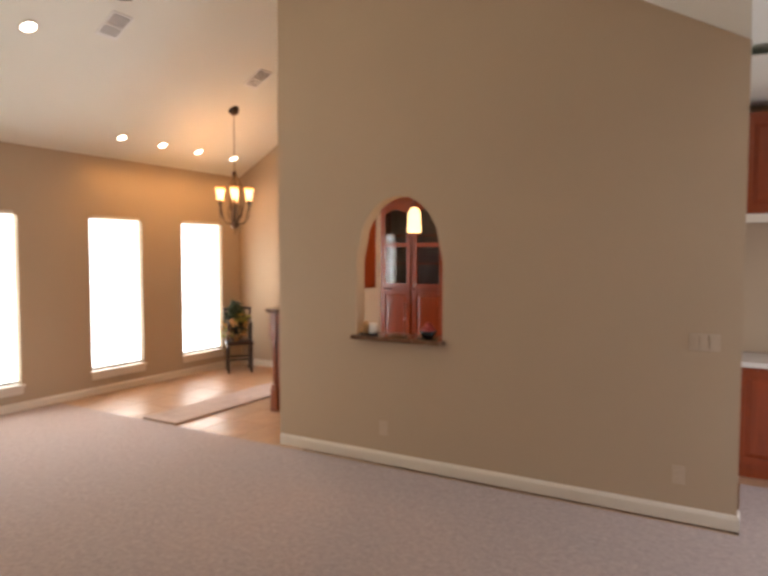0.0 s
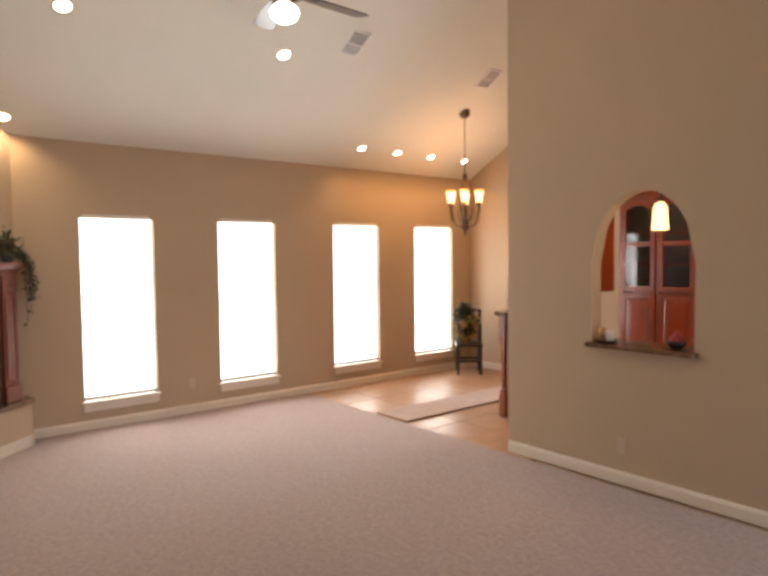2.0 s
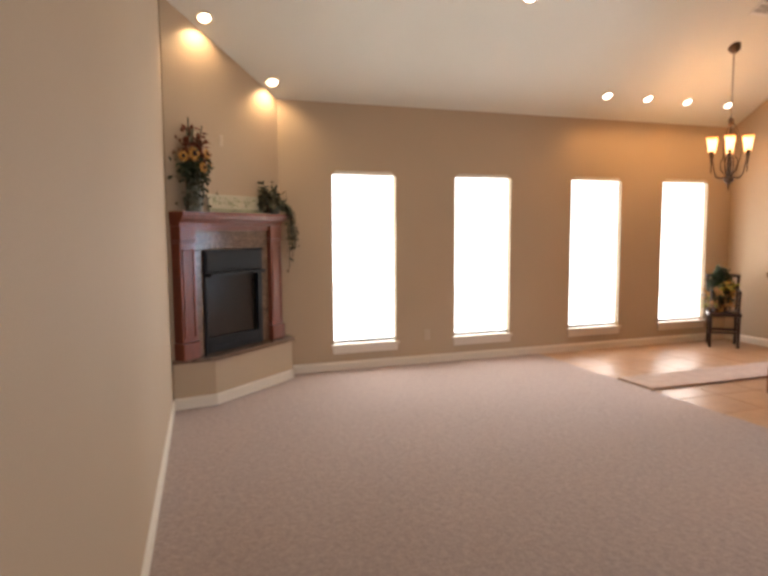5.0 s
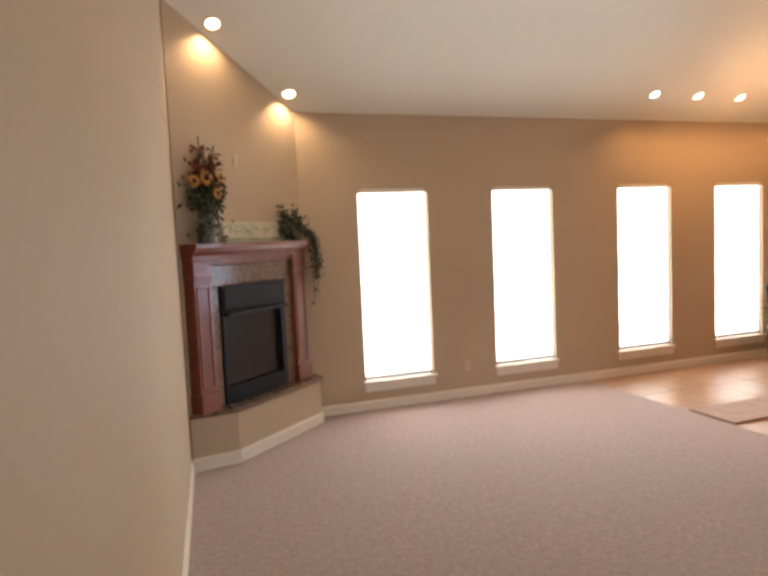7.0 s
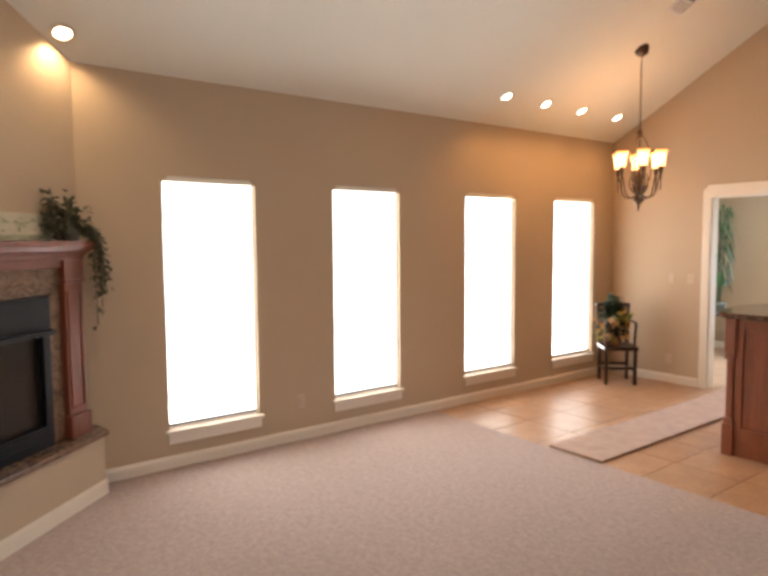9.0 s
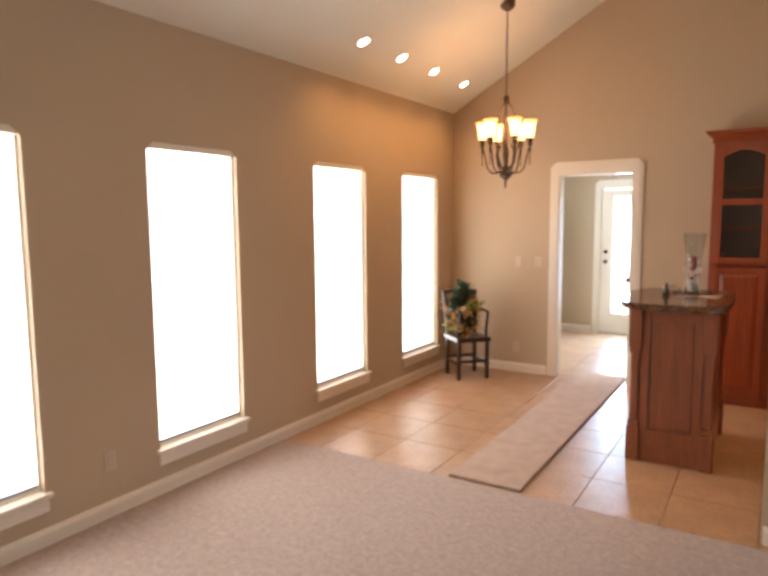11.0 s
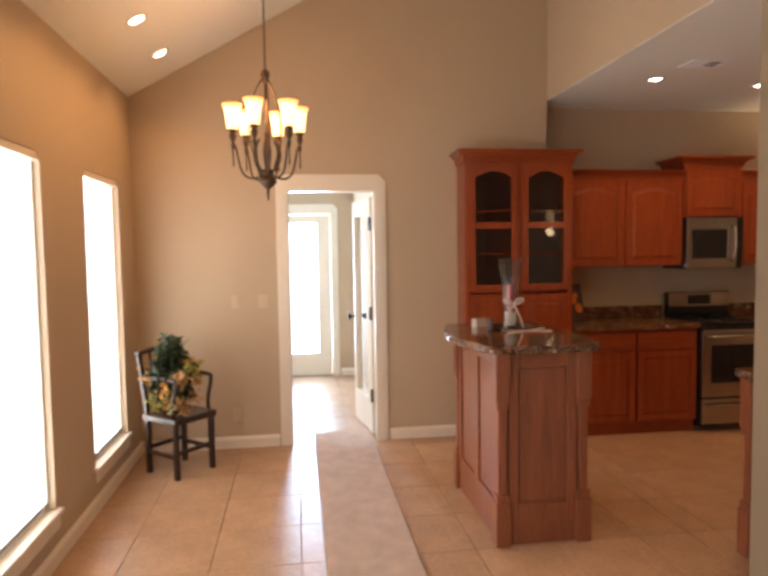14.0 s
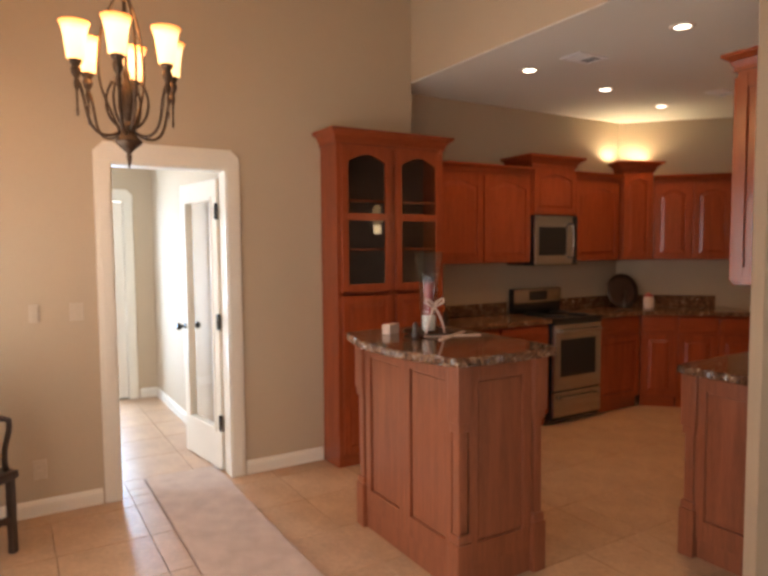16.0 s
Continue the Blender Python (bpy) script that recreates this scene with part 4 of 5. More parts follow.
tagged(part("island_worktop", curved_top(IX0 - 0.05, IX1 + 0.05, IY0 - 0.05, IY1 + 0.05, IZ + 0.001, IZ + 0.042, 0.10), GRANITE), "polished brown granite island top with a bowed edge", "worktop")

PX0, PY0, PY1, PZ = -2.375, YA + 0.125, 5.43, 0.915
pen = thing("peninsula", pose(0, 0, 0), "red oak peninsula with panelled end behind the partition wall", "island")
part("body", B(PX0 + 0.02, 0.44, PY0, PY1 - 0.02, 0.0, PZ), OAK, pen)
panelled(pen, pose(PX0 + 0.02, PY1 - 0.05, 0, 0, 0, -90), PY1 - PY0 - 0.08, 0.10, PZ - 0.01, 1, OAK)
part("corner_post", corner_post(PX0 + 0.022, PY1 - 0.022, 1, 1, PZ - 0.001, OAK), OAK, pen)
panelled(pen, pose(0.42, PY1 - 0.02, 0, 0, 0, 180), 2.78, 0.10, PZ - 0.01, 4, OAK)
tagged(part("peninsula_worktop", curved_top(PX0 - 0.04, 0.42, PY0 + 0.001, PY1 + 0.03, PZ + 0.001, PZ + 0.041, 0.02), GRANITE), "polished brown granite peninsula top", "worktop")
tw = thing("folded_towel", pose(-2.10, 5.08, PZ + 0.041), "folded white cloth on the peninsula", "towel")
part("cloth", B(-0.10, 0.10, -0.06, 0.07, 0.0, 0.035, bevel=0.012), PAPER, tw, smooth=True)

# things on the island
tr = thing("serving_tray", pose(-3.29, 6.33, IZ + 0.042, 0, 0, 12), "dark tray under a tall vase", "tray")
part("tray", lathe(bmesh.new(), [(0.10, 0.0), (0.135, 0.012), (0.137, 0.016), (0.10, 0.007), (0.002, 0.006)], 28), DARKWOOD, tr, smooth=True)
for a, w in ((20, 0.34), (-35, 0.30)):
    m = part("napkin", B(-w / 2, w / 2, -0.012, 0.012, 0.0, 0.006, bevel=0.002), RIBBON, tr, "pale cloth strip")
    m.matrix_basis = pose(0.02, -0.15, 0.0, 0, 0, a)
va = thing("tall_vase", pose(-3.29, 6.33, IZ + 0.049), "tall flared clear glass vase with ribbon and red candles", "vase")
part("glass", lathe(bmesh.new(), [(0.052, 0.0), (0.050, 0.006), (0.045, 0.10), (0.052, 0.26), (0.078, 0.43), (0.074, 0.43), (0.049, 0.26), (0.041, 0.10), (0.045, 0.012), (0.002, 0.010)], 24), CRYSTAL, va, smooth=True)
part("candle", lathe(bmesh.new(), [(0.022, 0.09), (0.022, 0.26), (0.016, 0.265)], 12), RED, va, "dark red candle", True)
part("filler", lathe(bmesh.new(), [(0.034, 0.013), (0.036, 0.09), (0.010, 0.10)], 10), PAPER, va, "white filler in the vase", True)
bm = bmesh.new()
for s in (-1, 1):
    tube(bm, bezier((0, -0.05, 0.15), (s * 0.06, -0.07, 0.22), (s * 0.10, -0.06, 0.16), (0, -0.052, 0.145), 10), 0.007, 6)
    tube(bm, bezier((0, -0.052, 0.145), (s * 0.03, -0.06, 0.10), (s * 0.05, -0.07, 0.05), (s * 0.06, -0.06, 0.0), 8), 0.006, 6)
part("ribbon_bow", bm, RIBBON, va, "pale ribbon bow", True)
cb = thing("card_box", pose(-3.45, 6.46, IZ + 0.042, 0, 0, 25), "small pinkish card box on the island", "box")
part("box", B(-0.045, 0.045, -0.025, 0.025, 0, 0.05, bevel=0.003), RIBBON, cb)
fgn = thing("small_ornament", pose(-3.45, 6.22, IZ + 0.042), "small dark rounded ornament beside the vase", "ornament")
part("ornament", lathe(bmesh.new(), [(0.02, 0), (0.026, 0.01), (0.022, 0.035), (0.010, 0.05), (0.016, 0.065), (0.010, 0.08), (0.002, 0.085)], 14), DARKWOOD, fgn, smooth=True)

# pendant seen through the arch, and things on its ledge
pe = thing("pendant_lamp", pose(-1.635, 5.15, 0), "lit cream glass pendant lamp on a thin rod", "pendant lamp")
part("rod", tube(bmesh.new(), [(0, 0, 2.01), (0, 0, KZ - 0.02)], 0.006, 8), BRONZE, pe)
part("canopy", lathe(bmesh.new(), [(0.06, KZ - 0.001), (0.055, KZ - 0.02), (0.01, KZ - 0.03)], 20), BRONZE, pe, smooth=True)
part("shade", lathe(bmesh.new(), [(0.002, 2.018), (0.030, 2.008), (0.049, 1.972), (0.052, 1.90), (0.058, 1.815), (0.053, 1.815), (0.048, 1.89), (0.044, 1.96)], 20, close=False), PENDANT, pe, "glowing cream glass shade", True)
lamp("pendant_bulb", "POINT", (-1.635, 5.15, 1.75), 2, (1, 0.70, 0.40), r=0.05)
LZ = AZ0 + 0.035
cd = thing("candle_dish", pose(-1.90, YA + 0.03, LZ), "dark dish with two pale candles on the granite ledge", "candle dish")
part("dish", lathe(bmesh.new(), [(0.06, 0), (0.085, 0.012), (0.08, 0.016), (0.002, 0.010)], 22), BLACK, cd, smooth=True)
for x, h, r in ((-0.03, 0.10, 0.024), (0.035, 0.085, 0.03)):
    part("candle", lathe(bmesh.new(), [(r, 0.012), (r, h), (r * 0.8, h + 0.004), (0.003, h)], 14, (x, 0, 0)), CREAM if r < 0.025 else PAPER, cd, "pale wax candle", True)
cs = thing("glass_candlestick", pose(-1.585, YA + 0.04, LZ), "slender clear glass candlestick on the granite ledge", "candlestick")
part("stick", lathe(bmesh.new(), [(0.035, 0), (0.03, 0.006), (0.008, 0.02), (0.007, 0.10), (0.012, 0.12), (0.007, 0.14), (0.008, 0.22), (0.018, 0.24), (0.018, 0.26), (0.004, 0.262)], 14), CRYSTAL, cs, smooth=True)
fb = thing("fruit_bowl", pose(-1.385, YA + 0.04, LZ), "small dark bowl with red fruit on the ledge", "bowl")
part("bowl", lathe(bmesh.new(), [(0.03, 0), (0.055, 0.03), (0.07, 0.06), (0.064, 0.06), (0.045, 0.028), (0.002, 0.014)], 20), BLACK, fb, smooth=True)
for x, y, z in ((-0.025, 0, 0.06), (0.025, 0.01, 0.065), (0, -0.03, 0.062), (0.0, 0.01, 0.095)):
    part("fruit", lathe(bmesh.new(), [(0.004, -0.028), (0.02, -0.02), (0.029, 0), (0.022, 0.02), (0.004, 0.026)], 12, (x, y, z)), RED, fb, smooth=True)

# counter glimpsed past the end of the partition
dk = thing("desk_cabinet", pose(0.63, 5.92, 0), "brown wood counter cabinet with a pale top", "cabinet")
part("body", B(0, 1.2, 0.02, 0.535, 0.0, 0.82), WOOD, dk)
for i in range(2):
    cab_door(dk, 0.02 + 0.6 * i, 0.58 + 0.6 * i, 0.10, 0.80, 0.0)
part("top", B(-0.01, 1.2, -0.02, 0.535, 0.82, 0.86, bevel=0.006), PAPER, dk, "pale counter top")
part("knob", lathe(bmesh.new(), [(0.004, 0), (0.014, 0.012), (0.010, 0.024)], 10, (0.02, -0.03, 0.74)), BLACK, dk)
uc = thing("wall_cabinet", pose(0.63, 6.13, 0), "shaded brown wood cabinet with a pale bottom rail", "cabinet")
part("body", B(0, 1.2, 0.02, 0.325, 1.95, 2.70), WOOD, uc)
for i in range(2):
    cab_door(uc, 0.02 + 0.6 * i, 0.58 + 0.6 * i, 1.97, 2.66, 0.0)
part("light_rail", B(0, 1.2, 0.0, 0.02, 1.88, 1.945, bevel=0.003), WHITE, uc)

# ---- fireplace ----
FP = pose(-4.945, 1.01, 0, 0, 0, 132)
hearth = tagged(thing("hearth", FP, "raised tan plaster hearth with a marble slab and pale baseboard", "hearth"), kind="structure")
HP = [(-0.295, 0.18), (0.0, 0.0), (1.07, 0.0), (1.165, 0.17), (1.165, 0.184), (-0.295, 0.184)]
part("plinth", prism(bmesh.new(), HP, 0, 0.385), WALL, hearth)
bm = bmesh.new()
for a, b in (((-0.295, 0.18), (0.0, 0.0)), ((0.0, 0.0), (1.07, 0.0)), ((1.07, 0.0), (1.158, 0.158))):
    a, b = Vector(a), Vector(b)
    d = (b - a).normalized()
    n = Vector((d.y, -d.x))
    o = [(a.x, a.y), (a.x + n.x * 0.016 - d.x * 0.004, a.y + n.y * 0.016 - d.y * 0.004), (b.x + n.x * 0.016 + d.x * 0.004, b.y + n.y * 0.016 + d.y * 0.004), (b.x, b.y)]
    prism(bm, o, 0, 0.085)
    o2 = [(a.x, a.y), (a.x + n.x * 0.009, a.y + n.y * 0.009), (b.x + n.x * 0.009, b.y + n.y * 0.009), (b.x, b.y)]
    prism(bm, o2, 0.085, 0.098)
part("baseboard", bm, WHITE, hearth)
part("slab", prism(bmesh.new(), [(-0.312, 0.17), (-0.012, -0.028), (1.085, -0.028), (1.175, 0.13), (1.165, 0.184), (-0.295, 0.184)], 0.386, 0.42, 0.006), MARBLE, hearth, "brown marble slab")

fpl = thing("fireplace", FP, "cherry-wood mantel with marble surround round a black gas fireplace", "fireplace")
Y0 = 0.182
F0, F1, FT = 0.005, 0.755, 1.315                   # firebox sides and top
for q in ((-0.099, F0 - 0.001, 0.421, FT), (F1 + 0.001, 0.869, 0.421, FT), (-0.099, 0.869, FT + 0.001, 1.475)):
    part("marble_slip", B(q[0], q[1], 0.118, Y0, q[2], q[3], bevel=0.004), MARBLE, fpl, "polished dark brown marble slip")
bm = bmesh.new()
box(bm, F0, F1, 0.095, 0.125, 1.115, FT, 0.004)
box(bm, F0, F0 + 0.035, 0.10, 0.135, 0.421, 1.115, 0.003)
box(bm, F1 - 0.06, F1, 0.10, 0.135, 0.421, 1.115, 0.003)
box(bm, F0 + 0.035, F1 - 0.06, 0.10, 0.135, 0.421, 0.55, 0.003)
ins = part("firebox", bm, SOOT, fpl, "black metal firebox surround")
part("top_panel", B(F0 + 0.02, F1 - 0.02, 0.088, 0.095, 1.14, FT - 0.02, bevel=0.003), SOOT, ins)
for i in range(2):
    part("louvre", B(F0 + 0.05, F1 - 0.075, 0.093, 0.0995, 0.44 + i * 0.05, 0.475 + i * 0.05, bevel=0.002), SOOT, ins)
part("fire_glass", B(F0 + 0.034, F1 - 0.059, 0.142, 0.148, 0.545, 1.118), FIREGLASS, fpl, "smoky reflective glass")
part("hood", prism(bmesh.new(), [(F0 + 0.02, 0.045), (F1 - 0.02, 0.045), (F1, 0.095), (F0, 0.095)], 1.09, 1.118), SOOT, fpl)


for x0, x1 in ((-0.27, -0.10), (0.87, 1.04)):
    l = part("pilaster", B(x0, x1, 0.085, Y0, 0.561, 1.379, bevel=0.004), MANTEL, fpl)
    part("foot", B(x0 - 0.010, x1 + 0.010, 0.065, Y0, 0.421, 0.56, bevel=0.008), MANTEL, l)
    bm = bmesh.new()
    for q in ((x0 + 0.022, x0 + 0.036, 0.60, 1.33), (x1 - 0.036, x1 - 0.022, 0.60, 1.33), (x0 + 0.036, x1 - 0.036, 0.60, 0.614), (x0 + 0.036, x1 - 0.036, 1.316, 1.33)):
        box(bm, q[0], q[1], 0.078, 0.085, q[2], q[3], 0.003)
    part("panel_moulding", bm, MANTEL, l, "raised moulding round the pilaster panel")
    part("necking", B(x0 - 0.008, x1 + 0.008, 0.072, Y0, 1.38, 1.40, bevel=0.004), MANTEL, l)
    part("head_block", B(x0 - 0.003, x1 + 0.003, 0.078, Y0, 1.401, 1.519, bevel=0.003), MANTEL, l)
bm = bmesh.new()
box(bm, -0.096, 0.866, 0.095, Y0, 1.476, 1.52, 0.003)
box(bm, -0.28, 1.05, 0.075, Y0, 1.52, 1.555, 0.004)
part("frieze", bm, MANTEL, fpl)
bm = bmesh.new()
rings = []
for o, z in ((0.0, 1.545), (0.012, 1.56), (0.03, 1.575), (0.045, 1.60), (0.05, 1.605), (0.05, 1.635)):
    rings.append([bm.verts.new((x, y, z)) for x, y in ((-0.28 - o * 0.1, 0.075 - o), (1.05 + o * 0.9, 0.075 - o), (1.05 + o * 0.9, Y0), (-0.28 - o * 0.1, Y0))])
for a, b in zip(rings, rings[1:]):
    for i in range(4):
        bm.faces.new((a[i], a[(i + 1) % 4], b[(i + 1) % 4], b[i]))
bm.faces.new(rings[-1])
bm.faces.new(rings[0][::-1])
part("shelf", bm, MANTEL, fpl, "moulded cherry-wood mantel shelf")


# ---- plants ----
def leaf_mesh(bm, at, size, yaw, pitch, roll, curl=0.25):
    """One small pointed leaf, folded along its rib."""
    m = pose(*at, pitch, roll, yaw)
    pts = [(0, 0, 0), (0.22, 0.35, curl * 0.25), (0.26, 0.6, curl * 0.2), (0, 1, -curl * 0.5), (-0.26, 0.6, curl * 0.2), (-0.22, 0.35, curl * 0.25), (0, 0.5, 0)]
    v = [bm.verts.new(m @ (Vector(p) * size)) for p in pts]
    for a, b in ((0, 1), (1, 2), (2, 3), (3, 4), (4, 5), (5, 0)):
        bm.faces.new((v[a], v[b], v[6]))


def foliage(seed, n, place, size):
    rnd = random.Random(seed)
    bm = bmesh.new()
    for i in range(n):
        leaf_mesh(bm, place(rnd), size * rnd.uniform(0.6, 1.3), rnd.uniform(0, 360), rnd.uniform(-70, 80), rnd.uniform(-40, 40))
    return bm


def greenery(name, bm, mat, parent, label=""):
    return tagged(part(name, bm, mat, parent, label), kind="stuff")


def flower(parent, at, r, aim, petals=13, mat=None, name="sunflower"):
    """A flower head with separate petals and a domed centre, looking along aim."""
    rot = Vector(aim).to_track_quat("Z", "Y").to_matrix().to_4x4()
    bm = bmesh.new()
    for k in range(petals):
        a = 360 * k / petals
        for layer, rr in ((0, 1.0), (1, 0.8)):
            m = Matrix.Translation(at) @ rot @ pose(0, 0, 0.006 * layer, 0, 0, a + 14 * layer)
            pts = [(0.25, 0.0, 0), (0.55, 0.14, 0.06), (0.85, 0.10, 0.03), (1.0, 0, -0.05), (0.85, -0.10, 0.03), (0.55, -0.14, 0.06)]
            bm.faces.new([bm.verts.new(m @ (Vector(p) * r * rr)) for p in pts])
    f = part(name, bm, mat or PETAL, parent)
    c = part("centre", lathe(bmesh.new(), [(0.40 * r, 0), (0.38 * r, 0.12 * r), (0.22 * r, 0.2 * r), (0.02 * r, 0.2 * r)], 14), SEED, f, "dark seed centre", True)
    c.matrix_basis = Matrix.Translation(at) @ rot
    return f


MT = 1.636
vs = thing("flower_pitcher", FP @ pose(-0.075, 0.11, MT), "grey-green pitcher with sunflowers and dried stems on the mantel", "flower arrangement")
part("pitcher", lathe(bmesh.new(), [(0.066, 0), (0.072, 0.01), (0.070, 0.06), (0.062, 0.16), (0.055, 0.24), (0.066, 0.31), (0.061, 0.31), (0.05, 0.24), (0.055, 0.15), (0.002, 0.03)], 22), POT, vs, smooth=True)
part("handle", tube(bmesh.new(), bezier((0.06, 0, 0.27), (0.14, 0, 0.28), (0.13, 0, 0.10), (0.07, 0, 0.08), 12), 0.009, 8), POT, vs, smooth=True)
greenery("foliage", foliage(3, 420, lambda r: (r.gauss(0, 0.065), r.gauss(-0.01, 0.03), 0.27 + abs(r.gauss(0.06, 0.08))), 0.055), LEAF, vs, "dark green leaves")
greenery("drooping_leaves", foliage(4, 230, lambda r: (r.gauss(-0.02, 0.06), r.uniform(-0.085, 0.0), r.uniform(0.04, 0.34)), 0.05), DRYLEAF, vs, "grey-green drooping leaves")
greenery("rust_leaves", foliage(5, 380, lambda r: (r.gauss(0.02, 0.06), r.gauss(0, 0.03), min(0.66, 0.42 + abs(r.gauss(0, 0.10)))), 0.055), RUST, vs, "rust-red dried leaves")
for x, y, z, r in ((-0.045, -0.065, 0.465, 0.064), (0.10, -0.06, 0.475, 0.055), (0.045, -0.075, 0.36, 0.052), (-0.14, -0.04, 0.44, 0.05), (0.15, -0.04, 0.40, 0.042)):
    flower(vs, Vector((x, y, z)), r, (x * 2, -1, 0.15))
bm = bmesh.new()
rnd = random.Random(8)
for k in range(9):
    x = rnd.uniform(-0.05, 0.08)
    tube(bm, [(x * 0.3, 0, 0.28), (x * 0.8, 0, 0.50), (x * 1.3, rnd.uniform(-0.02, 0.02), rnd.uniform(0.62, 0.76))], [0.003, 0.003, 0.006], 5)
greenery("dried_stems", bm, DRYLEAF, vs)

pl = thing("mantel_plaque", FP @ pose(0.49, 0.135, MT, -12), "cream painted plaque with faded green leaf marks leaning on the mantel", "plaque")
part("board", B(-0.355, 0.355, 0, 0.016, 0, 0.165, bevel=0.006), SIGN, pl)
part("border", B(-0.335, 0.335, -0.0012, 0.0, 0.008, 0.035), SIGNG, pl, "faded green painted band")
rnd = random.Random(12)
for k in range(46):
    bm = bmesh.new()
    x, z, w, a = rnd.uniform(-0.30, 0.30), rnd.uniform(0.055, 0.14), rnd.uniform(0.012, 0.03), rnd.uniform(-0.8, 0.8)
    plate(bm, [(x + w * math.cos(a + q) * (1.0 if i % 2 else 0.45), z + 0.5 * w * math.sin(a + q) * (1.0 if i % 2 else 0.6)) for i, q in enumerate([math.pi * j / 3 for j in range(6)])], -0.0014, 0.0)
    part("painted_leaf", bm, SIGNG, pl)

ivy = thing("ivy_plant", FP @ pose(0.985, 0.115, MT), "trailing dusty green ivy in a small pot on the mantel end", "plant")
part("pot", lathe(bmesh.new(), [(0.045, 0), (0.06, 0.06), (0.064, 0.075), (0.055, 0.075), (0.04, 0.06)], 18), POT, ivy, smooth=True)
greenery("mound", foliage(21, 240, lambda r: (r.gauss(-0.02, 0.075), r.gauss(-0.01, 0.035), 0.09 + abs(r.gauss(0, 0.065))), 0.05), DRYLEAF, ivy, "dusty olive leaves")
greenery("tall_shoots", foliage(22, 80, lambda r: (r.gauss(-0.165, 0.022), r.gauss(0, 0.012), r.uniform(0.02, 0.29)), 0.05), DRYLEAF, ivy)


def vine(rnd, x1, y1, z1, n):
    pts = bezier((0.03, -0.03, 0.08), (0.10, -0.10, 0.12), (x1, y1, 0.0), (x1, y1, z1), n)
    bm = bmesh.new()
    tube(bm, pts, 0.003, 5)
    for p in pts:
        for k in range(4):
            leaf_mesh(bm, (p[0] + rnd.gauss(0, 0.02), p[1] + rnd.gauss(0, 0.015), p[2] + rnd.gauss(0, 0.015)), rnd.uniform(0.03, 0.055), rnd.uniform(0, 360), rnd.uniform(-80, 20), rnd.uniform(-30, 30))
    return bm


rnd = random.Random(30)
for x1, y1, z1 in ((0.09, -0.10, -0.53), (0.17, -0.10, -0.34), (0.11, -0.11, -0.30), (0.21, -0.08, -0.22), (0.13, -0.11, -0.42), (0.18, -0.09, -0.27)):
    greenery("trailing_vine", vine(rnd, x1, y1, z1, 16), DRYLEAF if rnd.random() < 0.6 else LEAF, ivy)

# ---- chandelier ----
CX, CY = -4.76, 6.42
ch = thing("chandelier", pose(CX, CY, 0, 0, 0, 12), "bronze chandelier with six lit amber glass shades", "chandelier")
cz = vault(CX)
part("canopy", lathe(bmesh.new(), [(0.002, cz - 0.075), (0.02, cz - 0.07), (0.05, cz - 0.05), (0.062, cz - 0.03), (0.062, cz + 0.03)], 22), BRONZE, ch, smooth=True)
bm = bmesh.new()
n = 26
for i in range(n):
    z0 = 2.63 + (cz - 0.07 - 2.63) * i / n
    z1 = 2.63 + (cz - 0.07 - 2.63) * (i + 1) / n
    ax = (0.007, 0) if i % 2 else (0, 0.007)
    for s in (-1, 1):
        tube(bm, [(ax[0] * s * 0.3, ax[1] * s * 0.3, z0 - 0.004), (ax[0] * s, ax[1] * s, (z0 + z1) / 2), (ax[0] * s * 0.3, ax[1] * s * 0.3, z1 + 0.004)], 0.0028, 5)
part("chain", bm, BRONZE, ch)
part("top_knot", lathe(bmesh.new(), [(0.006, 2.655), (0.022, 2.64), (0.03, 2.615), (0.018, 2.60), (0.026, 2.585), (0.010, 2.57), (0.004, 2.56)], 16), BRONZE, ch, smooth=True)
part("stem", lathe(bmesh.new(), [(0.010, 2.02), (0.014, 2.06), (0.022, 2.12), (0.026, 2.17), (0.020, 2.22), (0.012, 2.25), (0.016, 2.27), (0.008, 2.29), (0.007, 2.58)], 14), BRONZE, ch, "turned bronze baluster stem", True)
for k in range(6):
    a = 2 * math.pi * (k + 0.5) / 6
    c, s = math.cos(a), math.sin(a)
    part("scroll", tube(bmesh.new(), bezier((0.03 * c, 0.03 * s, 2.05), (0.09 * c, 0.09 * s, 2.08), (0.10 * c, 0.10 * s, 2.18), (0.055 * c, 0.055 * s, 2.24), 10), [0.006, 0.006, 0.006, 0.006, 0.006, 0.006, 0.0055, 0.005, 0.005, 0.0055, 0.007], 7), BRONZE, ch, smooth=True)
part("bowl", lathe(bmesh.new(), [(0.003, 1.88), (0.007, 1.905), (0.011, 1.93), (0.008, 1.945), (0.03, 1.965), (0.052, 1.985), (0.055, 1.995), (0.040, 2.01), (0.030, 2.04), (0.034, 2.06), (0.014, 2.075)], 20), BRONZE, ch, "turned bronze finial bowl", True)
